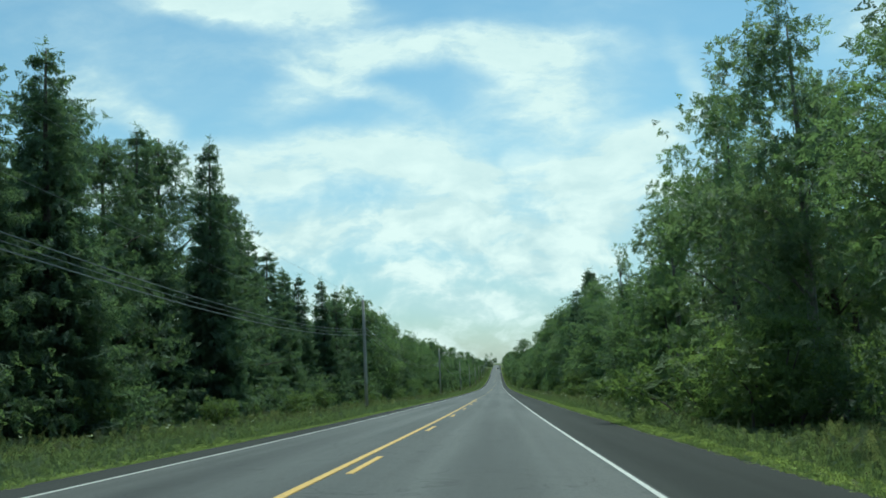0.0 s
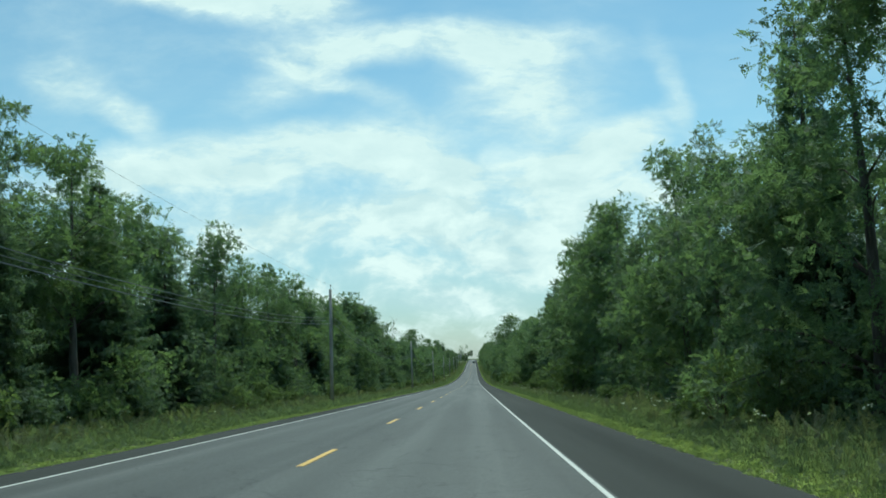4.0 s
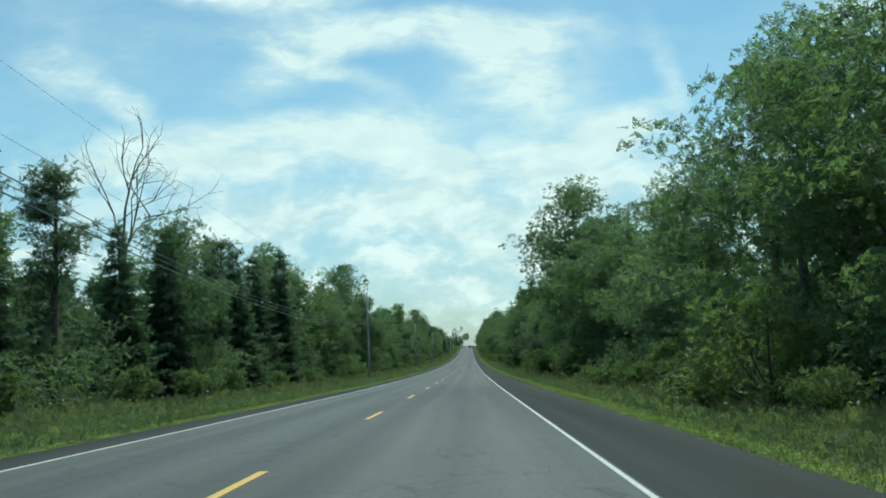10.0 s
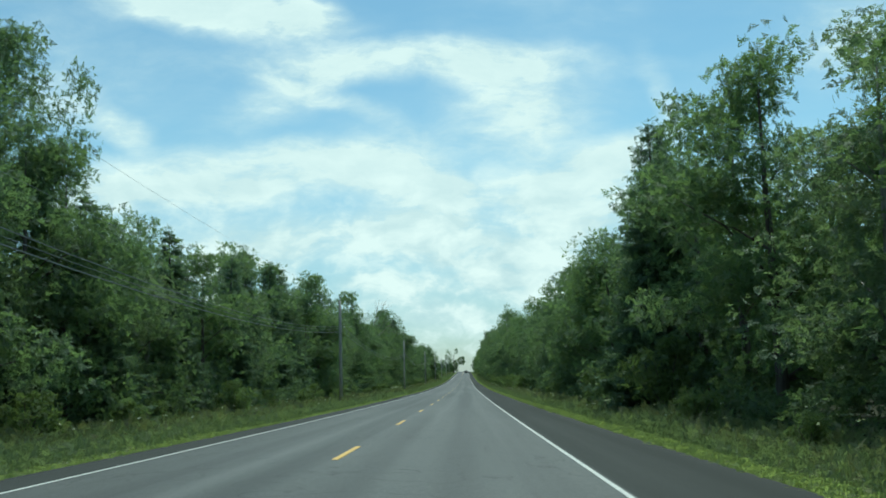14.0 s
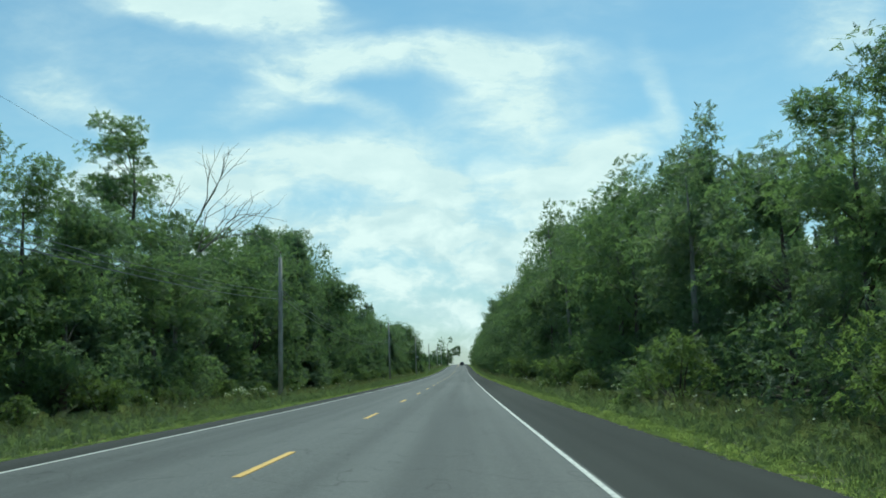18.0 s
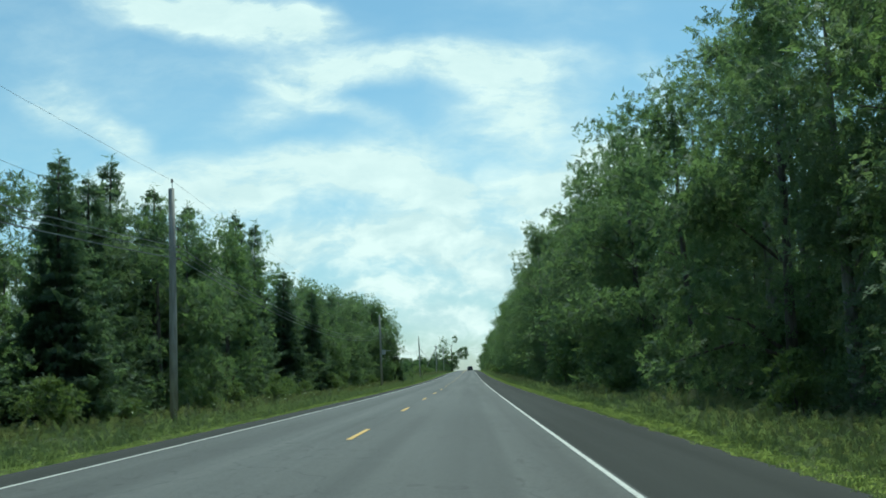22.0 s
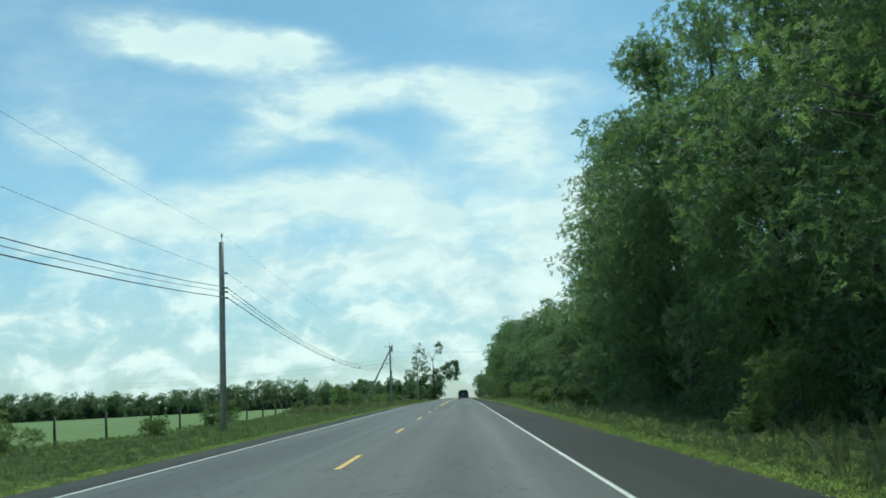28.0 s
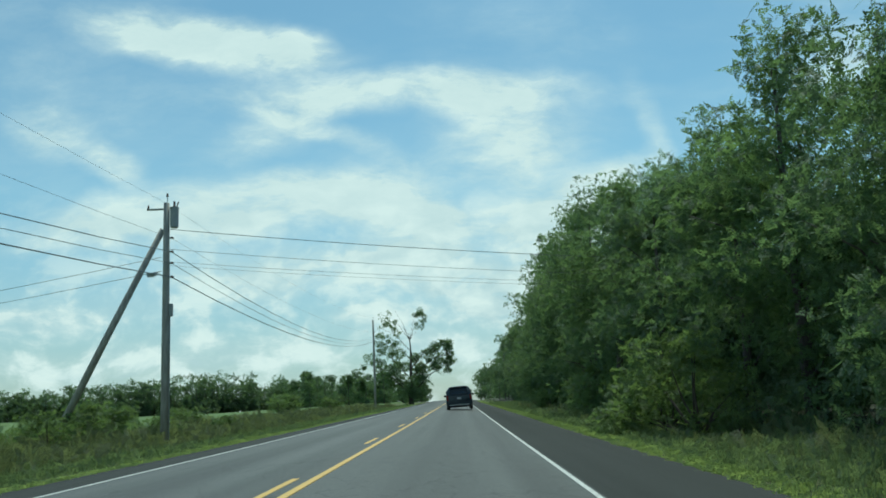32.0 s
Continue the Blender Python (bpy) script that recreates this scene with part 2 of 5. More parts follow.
GRASS_WEED = leafy("grass_weed", (0.104, 0.122, 0.0744), (0.17, 0.188, 0.115), 0.45, 0.75, 80.0, 0.54, (1, 1, 0.25))
GRASS_SHORT = leafy("grass_short", (0.193, 0.246, 0.102), (0.294, 0.35, 0.162), 0.48, 0.7, 90.0, 0.54, (1, 1, 0.2))
GRASS_TURF = leafy("grass_turf", (0.107, 0.146, 0.075), (0.173, 0.216, 0.117), 0.45, 0.8, 80.0, 0.54, (1, 1, 0.12))
FLOWER = leafy("flower_white", (0.42, 0.46, 0.36), (0.62, 0.65, 0.55), 0.2, 0.7)


def bark_material(name, a, b):
    m, tree, shader = material(name, 0.9)
    n = noise_of(tree, 9.0, 6.0, (1, 1, 0.15))
    tree.links.new(ramp(tree, n, (0.3, a), (0.7, b)), shader.inputs["Base Color"])
    bump(tree, shader, n, 0.6, 0.03)
    return m


BARK = bark_material("bark_grey", (0.05, 0.042, 0.035), (0.15, 0.13, 0.11))
BARK_PALE = bark_material("bark_pale", (0.12, 0.115, 0.10), (0.33, 0.32, 0.28))
POLE_WOOD = bark_material("pole_wood", (0.26, 0.24, 0.215), (0.44, 0.42, 0.385))
FENCE_WOOD = bark_material("fence_wood", (0.06, 0.05, 0.042), (0.16, 0.14, 0.12))


def asphalt(name, a, b, seams):
    m, tree, shader = material(name, 0.66 if seams else 0.9)
    shader.inputs["Specular IOR Level"].default_value = 0.3 if seams else 0.15
    fine = noise_of(tree, 60.0, 3.0)
    tracks = noise_of(tree, 1.0, 3.0, (1.1, 0.012, 1))
    patches = noise_of(tree, 0.12, 5.0, (1, 0.3, 1))
    tone = calc(tree, "MULTIPLY_ADD", tracks, 0.5, calc(tree, "MULTIPLY_ADD", fine, 0.3, calc(tree, "MULTIPLY", patches, 0.25)))
    colour = ramp(tree, tone, (0.4, a), (0.64, b))
    if seams:
        # traffic wear: dark oil down the middle of each lane, polished wheel tracks on both sides of it
        across = add(tree, "ShaderNodeSeparateXYZ", i0=add(tree, "ShaderNodeTexCoord").outputs["Object"]).outputs[0]
        uneven = calc(tree, "MULTIPLY_ADD", noise_of(tree, 1.0, 3.0, (0.8, 0.05, 1)), 0.5, -0.25)
        off = calc(tree, "ADD", calc(tree, "ABSOLUTE", calc(tree, "SUBTRACT", calc(tree, "ABSOLUTE", across), 1.8)), uneven)
        wear = ramp(tree, off, (0.0, (0.72, 0.72, 0.72)), (0.36, (0.86, 0.86, 0.86)), (0.75, (1.12, 1.12, 1.12)), (1.0, (0.92, 0.92, 0.92)))
        colour = blend(tree, 0.85, colour, wear, "MULTIPLY")
        speckle = noise_of(tree, 22.0, 4.0, (1, 0.6, 1), 0.7)
        colour = blend(tree, 0.55, colour, ramp(tree, speckle, (0.32, (0.55, 0.55, 0.55)), (0.68, (1.4, 1.4, 1.4))), "MULTIPLY")
        cracks = noise_of(tree, 0.55, 3.0, (1, 0.7, 1))
        line = add(tree, "ShaderNodeMapRange", Value=calc(tree, "ABSOLUTE", calc(tree, "SUBTRACT", cracks, 0.5)), From_Min=0.0, From_Max=0.007, To_Min=0.5, To_Max=1.0)
        colour = blend(tree, 1.0, colour, line.outputs[0], "MULTIPLY")
    tree.links.new(colour, shader.inputs["Base Color"])
    bump(tree, shader, fine, 0.35, 0.01)
    return m


ASPHALT = asphalt("asphalt_lane", (0.040, 0.042, 0.040), (0.100, 0.104, 0.100), True)
ASPHALT_DARK = asphalt("asphalt_shoulder", (0.026, 0.028, 0.026), (0.050, 0.053, 0.050), False)


def paint(name, colour, worn):
    m, tree, shader = material(name, 0.6)
    n = noise_of(tree, 14.0, 6.0)
    tree.links.new(ramp(tree, n, (0.3, worn), (0.48, colour)), shader.inputs["Base Color"])
    bump(tree, shader, n, 0.2, 0.004)
    return m


PAINT_WHITE = paint("road_paint_white", (0.52, 0.52, 0.49), (0.26, 0.26, 0.25))
PAINT_YELLOW = paint("road_paint_yellow", (0.58, 0.36, 0.07), (0.30, 0.21, 0.09))


def ground_material():
    m, tree, shader = material("ground_grass", 0.95)
    shader.inputs["Specular IOR Level"].default_value = 0.1
    broad = noise_of(tree, 0.05, 5.0)
    fine = noise_of(tree, 9.0, 7.0)
    tone = calc(tree, "MULTIPLY_ADD", fine, 0.75, calc(tree, "MULTIPLY", broad, 0.25))
    tree.links.new(ramp(tree, tone, (0.3, (0.075, 0.09, 0.04)), (0.55, (0.11, 0.13, 0.056)), (0.75, (0.14, 0.15, 0.072))), shader.inputs["Base Color"])
    bump(tree, shader, fine, 0.8, 0.15)
    return m


def field_material():
    m, tree, shader = material("hay_field", 0.9)
    shader.inputs["Specular IOR Level"].default_value = 0.1
    rows = noise_of(tree, 0.3, 4.0, (1, 0.08, 1))
    fine = noise_of(tree, 5.0, 5.0)
    tone = calc(tree, "MULTIPLY_ADD", fine, 0.5, calc(tree, "MULTIPLY", rows, 0.5))
    tree.links.new(ramp(tree, tone, (0.3, (0.095, 0.145, 0.055)), (0.7, (0.145, 0.20, 0.082))), shader.inputs["Base Color"])
    bump(tree, shader, fine, 0.6, 0.1)
    return m


GROUND = ground_material()


def litter_material():
    m, tree, shader = material("leaf_litter", 0.95)
    fine = noise_of(tree, 2.0, 7.0)
    tree.links.new(ramp(tree, fine, (0.3, (0.018, 0.017, 0.010)), (0.6, (0.045, 0.05, 0.02)), (0.8, (0.06, 0.085, 0.03))), shader.inputs["Base Color"])
    bump(tree, shader, fine, 0.8, 0.2)
    return m


LITTER = litter_material()
FIELD = field_material()


def plain(name, colour, rough=0.5, metal=0.0, mottled=0.12):
    m, tree, shader = material(name, rough, metal)
    n = noise_of(tree, 6.0, 5.0)
    low_tone = tuple(c * (1 - mottled) for c in colour)
    tree.links.new(ramp(tree, n, (0.35, low_tone), (0.65, colour)), shader.inputs["Base Color"])
    return m


WIRE = plain("wire_black", (0.10, 0.105, 0.11), 0.4)
WIRE_GREY = plain("wire_grey", (0.24, 0.25, 0.26), 0.5, 0.4)
STEEL = plain("galvanised_steel", (0.42, 0.44, 0.45), 0.45, 0.7)
TANK = plain("transformer_grey", (0.33, 0.35, 0.36), 0.5, 0.1)
INSULATOR = plain("insulator_brown", (0.12, 0.06, 0.04), 0.25)
VAN_PAINT = plain("van_paint", (0.03, 0.045, 0.06), 0.3, 0.3, 0.25)
VAN_TRIM = plain("black_trim", (0.015, 0.015, 0.017), 0.6)
RUBBER = plain("rubber", (0.02, 0.02, 0.02), 0.85)
RIM = plain("wheel_rim", (0.35, 0.36, 0.37), 0.35, 0.8)
LAMP_RED = plain("tail_lamp_red", (0.20, 0.015, 0.015), 0.2)
PLATE = plain("plate_plain", (0.45, 0.47, 0.5), 0.5)
BUMPER = plain("bumper_strip", (0.5, 0.52, 0.53), 0.35, 0.3)
GLASS_DARK, gt, gs = material("tinted_glass", 0.06)
gs.inputs["Base Color"].default_value = (0.012, 0.016, 0.018, 1)
gs.inputs["Specular IOR Level"].default_value = 0.6

# ---------------------------------------------------------------- helpers


def mesh_from(name, verts, faces, mat=None, smooth=False):
    me = bpy.data.meshes.new(name)
    me.from_pydata(verts, [], faces)
    if mat:
        me.materials.append(mat)
    if smooth:
        me.shade_smooth()
    me.update()
    return me


def triangles(name, points, mat):
    """A mesh of loose triangles from an array (n, 3, 3)."""
    n = len(points)
    me = bpy.data.meshes.new(name)
    me.vertices.add(3 * n)
    me.vertices.foreach_set("co", np.ascontiguousarray(points, dtype=np.float32).ravel())
    me.loops.add(3 * n)
    me.loops.foreach_set("vertex_index", np.arange(3 * n, dtype=np.int32))
    me.polygons.add(n)
    me.polygons.foreach_set("loop_start", np.arange(0, 3 * n, 3, dtype=np.int32))
    me.materials.append(mat)
    me.update(calc_edges=True)
    return me


def part(name, bm, mat, parent, label=""):
    me = bpy.data.meshes.new(name)
    bm.to_mesh(me)
    bm.free()
    me.materials.append(mat)
    ob = new(name, me)
    ob.parent = parent
    return tagged(ob, label)


def empty(name, m=None):
    ob = new(name)
    ob.empty_display_size = 0.2
    if m is not None:
        ob.matrix_world = m
    return ob


def child(name, me, parent, label="", m=None):
    ob = new(name, me)
    ob.parent = parent
    if m is not None:
        ob.matrix_basis = m
    return tagged(ob, label)


def tube(path, radii, sides=7):
    """Verts and faces of a tapered tube along a path."""
    verts, faces = [], []
    path = [Vector(p) for p in path]
    for k, (p, r) in enumerate(zip(path, radii)):
        way = (path[min(k + 1, len(path) - 1)] - path[max(k - 1, 0)]).normalized()
        a = way.orthogonal().normalized() if abs(way.z) < 0.9 else Vector((1, 0, 0))
        a = (a - way * a.dot(way)).normalized()
        b = way.cross(a)
        for s in range(sides):
            ang = 2 * math.pi * s / sides
            verts.append(p + (a * math.cos(ang) + b * math.sin(ang)) * r)
    for k in range(len(path) - 1):
        for s in range(sides):
            n = (s + 1) % sides
            faces.append((k * sides + s, k * sides + n, (k + 1) * sides + n, (k + 1) * sides + s))
    faces.append(tuple(range(sides))[::-1])
    faces.append(tuple((len(path) - 1) * sides + s for s in range(sides)))
    return verts, faces


def joined(pieces):
    verts, faces = [], []
    for v, f in pieces:
        base = len(verts)
        verts.extend(v)
        faces.extend(tuple(i + base for i in face) for face in f)
    return verts, faces


def box_bm(x0, x1, y0, y1, z0, z1, bevel=0.0, segments=2):
    bm = bmesh.new()
    bmesh.ops.create_cube(bm, size=1)
    bmesh.ops.transform(bm, verts=bm.verts, matrix=Matrix.LocRotScale(((x0 + x1) / 2, (y0 + y1) / 2, (z0 + z1) / 2), None, (x1 - x0, y1 - y0, z1 - z0)))
    if bevel:
        bmesh.ops.bevel(bm, geom=bm.edges[:], offset=bevel, segments=segments, affect="EDGES")
    return bm


def cyl_bm(radius, depth, m, sides=16, top=None, bevel=0.0):
    bm = bmesh.new()
    bmesh.ops.create_cone(bm, cap_ends=True, segments=sides, radius1=radius, radius2=radius if top is None else top, depth=depth)
    if bevel:
        rims = [e for e in bm.edges if abs(e.verts[0].co.z - e.verts[1].co.z) < 1e-5]
        bmesh.ops.bevel(bm, geom=rims, offset=bevel, segments=2, affect="EDGES")
    bmesh.ops.transform(bm, verts=bm.verts, matrix=m)
    return bm


# ---------------------------------------------------------------- ground and road
# height of the road's middle every 50.43 m from y = -60: a long shallow dip
PROFILE = [0.0, -1.46, -2.95, -4.25, -5.51, -6.67, -7.79, -8.88, -9.84, -10.59, -11.12, -11.45, -11.68, -11.70, -11.63, -11.43,
           -11.07, -10.56, -9.90, -9.24, -8.78, -8.29, -7.80, -7.30, -6.85, -6.5, -6.3, -6.25]
STEP = 50.4348


def road_z(y):
    s = min(max((y + 60.0) / STEP, 0.0), len(PROFILE) - 1.001)
    i = min(max(int(s), 1), len(PROFILE) - 3)
    u = s - i
    a, b, c, d = PROFILE[i - 1:i + 3]
    return b + 0.5 * u * (c - a + u * (2 * a - 5 * b + 4 * c - d + u * (3 * (b - c) + d - a)))


CROWN_R, CROWN_L = 0.045, 0.035


def deck_z(x, y):
    return road_z(y) - (CROWN_R * x if x > 0 else -CROWN_L * x)


LATERAL = [(-4.65, -0.24), (-5.6, -0.27), (-7.5, -0.42), (-9.2, -0.40), (-12.0, -0.30), (-20.0, -0.10), (-40.0, 0.0), (5.45, -0.30), (6.2, -0.33),
           (7.2, -0.45), (9.0, -0.45), (12.0, -0.30), (20.0, -0.1), (40.0, 0.0)]


def ground_z(x, y):
    side = sorted((p for p in LATERAL if (p[0] < 0) == (x < 0)), key=lambda p: abs(p[0]))
    ax = abs(x)
    if ax <= abs(side[0][0]):
        drop = side[0][1]
    else:
        drop = side[-1][1]
        for (xa, za), (xb, zb) in zip(side, side[1:]):
            if abs(xa) <= ax <= abs(xb):
                drop = za + (zb - za) * (ax - abs(xa)) / (abs(xb) - abs(xa))
                break
    if x < -18 and y > 812:  # the hay field falls away from the road
        drop -= 1.2 * min((-18 - x) / 50, 1.0) * min((y - 812) / 30, 1.0)
    return road_z(y) + drop


def strip(xs, heights, ys, bottom=None, flare=0.06):
    """A sheet over cross stations xs along ys; bottom: depth of a closed slab."""
    verts, faces = [], []
    n = len(xs)
    for y in ys:
        for x, h in zip(xs, heights):
            verts.append((x, y, h(x, y)))
    for j in range(len(ys) - 1):
        for i in range(n - 1):
            a = j * n + i
            faces.append((a, a + 1, a + n + 1, a + n))
    if bottom:
        base = len(verts)
        for y in ys:
            verts.append((xs[0] - flare, y, heights[0](xs[0], y) - bottom))
            verts.append((xs[-1] + flare, y, heights[-1](xs[-1], y) - bottom))
        for j in range(len(ys) - 1):
            faces.append((j * n, (j + 1) * n, base + 2 * j + 2, base + 2 * j))
            faces.append((j * n + n - 1, base + 2 * j + 1, base + 2 * j + 3, (j + 1) * n + n - 1))
    return verts, faces


ys_road = [-300.0] + [-60.0 + 8.0 * k for k in range(180)] + [1500.0, 1700.0]
gx = [-3500, -900, -350, -140, -70, -40, -20, -12, -9.2, -7.5, -5.6, -4.65, 0, 5.45, 6.2, 7.2, 9.0, 12, 20, 40, 70, 140, 350, 900, 3500]


def sheet_z(x, y):
    return ground_z(x, y) if abs(x) > 4 else road_z(y) - 0.5


v, f = strip(gx, [sheet_z] * len(gx), [-3000.0] + ys_road + [2500.0, 4500.0])
ground = tagged(new("ground", mesh_from("ground", v, f, GROUND, True)), "rough green grass and leaf litter beside the road", "ground", kind="structure")

v, f = strip([-3.56, -1.8, 0, 1.85, 3.59], [deck_z] * 5, ys_road, 0.35)
road = tagged(new("road", mesh_from("road", v, f, ASPHALT)), "worn grey two-lane asphalt road with faint cracks", "road", kind="structure")
v, f = strip([3.59, 5.58], [lambda x, y: deck_z(x, y) - 0.004] * 2, ys_road, 0.3)
shoulder = tagged(new("shoulder_east", mesh_from("shoulder", v, f, ASPHALT_DARK)), "dark paved asphalt shoulder with a ragged grass edge", "road shoulder", kind="structure")
v, f = strip([-4.72, -3.56], [lambda x, y: deck_z(x, y) - 0.004] * 2, ys_road, 0.3)
shoulder = tagged(new("shoulder_west", mesh_from("shoulder", v, f, ASPHALT_DARK)), "narrow dark paved asphalt shoulder", "road shoulder", kind="structure")


def stripe(name, x, y0, y1, mat, width=0.11, label=""):
    ys = [y for y in ys_road if y0 < y < y1]
    ys = [y0] + ys + [y1]
    v, f = strip([x - width / 2, x + width / 2], [lambda a, b: deck_z(x, b) + 0.006] * 2, ys, 0.012, 0.003)
    return child(name, mesh_from(name, v, f, mat), road, label)


stripe("edge_line", 3.52, -60, 1300, PAINT_WHITE, 0.06, "worn white edge line")
stripe("edge_line", -3.50, -60, 1300, PAINT_WHITE, 0.06, "worn white edge line")
stripe("centre_line", 0.0, -60, 97.0, PAINT_YELLOW, 0.10, "solid yellow centre line")
stripe("centre_line", 0.21, 871.0, 1300, PAINT_YELLOW, 0.10, "solid yellow centre line")
dash_mesh = {}
for k in range(-4, 100):
    y0 = 7.2 + 12.192 * k
    if 85.0 < y0 < 97.0:
        continue
    x = 0.24 if y0 < 85 else (-0.04 if y0 > 869 else 0.08)
    if "dash" not in dash_mesh:
        v, f = strip([-0.045, 0.045], [lambda a, b: 0.006] * 2, [0, 1.0, 2.0, 3.05], 0.012, 0.003)
        dash_mesh["dash"] = mesh_from("lane_dash", v, f, PAINT_YELLOW)
    slope = math.degrees(math.atan2(road_z(y0 + 3.05) - road_z(y0), 3.05))
    child("lane_dash", dash_mesh["dash"], road, "", pose(x, y0, deck_z(x, y0), slope, 0, 0))

for name, xs, y_end in (("forest_floor_east", [9.6, 12, 20, 40, 66], 1330), ("forest_floor_west", [-66, -40, -20, -12.4], 805)):
    v, f = strip(xs, [lambda x, y: ground_z(x, y) + 0.03] * len(xs), [y for y in ys_road if -300 <= y < y_end] + [y_end])
    tagged(new(name, mesh_from(name, v, f, LITTER, True)), "dark leaf litter and moss under the trees", "forest floor", kind="structure")

# hay field past the end of the western woods
field_xs = [-420, -200, -140, -70, -40, -20, -14.5, -12.9]
v, f = strip(field_xs, [lambda x, y: ground_z(x, y) + (0.14 if x < -13 else -0.1)] * len(field_xs), [y for y in ys_road if 795 < y < 1260])
field = tagged(new("hay_field", mesh_from("hay_field", v, f, FIELD, True)), "bright green mown hay field", "field", kind="structure")

# ---------------------------------------------------------------- trees


def unit(a):
    return a / np.maximum(np.linalg.norm(a, axis=-1, keepdims=True), 1e-6)


def leaf_triangles(rng, centres, outward, length, width, droop=0.35):
    """One pointed leaf spray a centre, tilted outward and a little down."""
    n = len(centres)
    way = unit(outward * 0.7 + rng.normal(0, 0.75, (n, 3)) + np.array((0, 0, -droop)))
    side = unit(np.cross(way, rng.normal(0, 1, (n, 3))))
    size = rng.uniform(0.65, 1.35, (n, 1))
    a = centres - side * width * size * 0.5
    b = centres + side * width * size * 0.5
    c = centres + way * length * size
    return np.stack([a, b, c], 1)


def crown_clusters(rng, count, z0, z1, radius, belly, ragged=0.25):
    """Centres of leaf clusters, gathered on boughs near the skin of an uneven domed crown."""
    boughs = max(10, count // 4)
    t = rng.uniform(0, 1, boughs * 4)
    wide = np.where(t < belly, 0.70 + 0.30 * t / belly, np.sqrt(np.maximum(1 - np.abs((t - belly) / (1 - belly)) ** 2.1, 0.03)))
    kept = np.argsort(rng.uniform(0, 1, boughs * 4) / (wide + 0.12))[:boughs]
    t, wide = t[kept], wide[kept] * radius
    z = z0 + (z1 - z0) * t
    r = wide * np.sqrt(rng.uniform(0.2, 1.0, boughs)) * (1 + np.clip(rng.normal(0, ragged, boughs), -0.5, 0.24))
    ang = rng.uniform(0, 2 * math.pi, boughs)
    hubs = np.stack([r * np.cos(ang), r * np.sin(ang), z], 1)
    which = np.concatenate([np.arange(boughs), rng.integers(0, boughs, max(count - boughs, 0))])[:count]
    out = hubs[which] * np.array((0.9, 0.9, 1)) + rng.normal(0, 0.19 * radius, (len(which), 3)) * np.array((1, 1, 0.7))
    out[:, 2] = np.clip(out[:, 2], z0, z1 - 0.1 * radius)
    return out


def clustered_leaves(rng, centres, leaves, spread, length, width, flat=0.75):
    per = rng.multinomial(leaves, rng.dirichlet(np.full(len(centres), 4.0)))
    which = np.repeat(np.arange(len(centres)), per)
    way = unit(rng.normal(0, 1, (len(which), 3)) + np.array((0, 0, 0.25)))
    sizes = rng.uniform(0.7, 1.3, len(centres))[which][:, None] * spread
    p = centres[which] + way * sizes * rng.uniform(0.35, 1.0, (len(which), 1)) ** 0.5 * np.array((1, 1, flat))
    return leaf_triangles(rng, p, way, length, width)


def trunk_mesh(rng, name, height, radius, tips, mat, bend=0.14, sides=7, apart=None):
    """Tapered trunk with limbs out to some of the clusters; limbs go into apart where it is given."""
    k = np.linspace(0, 1, 7)
    sway = np.cumsum(rng.normal(0, bend / 3, (7, 2)), 0)
    sway[0] = 0
    path = [(sway[i, 0], sway[i, 1], height * k[i] - (0.3 if i == 0 else 0)) for i in range(7)]
    pieces = [tube(path, [radius * (1.25 if i == 0 else 1 - 0.88 * k[i]) for i in range(7)], sides)]
    for tip in tips:
        z = max(height * 0.12, tip[2] - np.hypot(tip[0], tip[1]) * rng.uniform(0.5, 0.9))
        z = min(z, height * 0.9)
        j = z / height * 6
        i = min(int(j), 5)
        base = Vector(path[i]).lerp(Vector(path[i + 1]), j - i)
        end = Vector(tip)
        mid = base.lerp(end, 0.5) + Vector((0, 0, 0.12 * (end - base).length))
        r = radius * (1 - 0.85 * z / height) * 0.42
        (pieces if apart is None else apart).append(tube([base, mid, end], [r, r * 0.6, r * 0.15], 5))
    v, f = joined(pieces)
    return mesh_from(name, v, f, mat, True)


def broadleaf(seed, height, radius, leaves, leaf_mat, bark, z0=0.12, belly=0.4, clusters=46, spread=0.95, length=0.26, width=0.15, limbs=14, ragged=0.25, split=False):
    rng = np.random.default_rng(seed)
    heart_leaves = 900 if leaves > 3000 else leaves // 8
    centres = crown_clusters(rng, clusters, height * z0, height - spread * 0.6, radius, belly, ragged)
    top = [(rng.normal(0, 0.3), rng.normal(0, 0.3), height * k - spread * 0.5) for k in (0.86, 0.9, 0.94, 1.0)]
    centres = np.concatenate([centres, top])
    skin = clustered_leaves(rng, centres, leaves, spread, length, width)
    heart = clustered_leaves(rng, centres * np.array((0.6, 0.6, 0.95)), heart_leaves, spread * 0.75, length * 1.3, width * 1.4)
    crown = triangles("crown", np.concatenate([heart, skin]), leaf_mat)
    picked = centres[rng.permutation(clusters)[:limbs]]
    apart = [] if split else None
    trunk = trunk_mesh(rng, "trunk", height * 0.86, height * 0.014 + 0.03, picked, bark, apart=apart)
    return trunk, crown, height, [mesh_from("limb", v, f, bark, True) for v, f in apart or []]


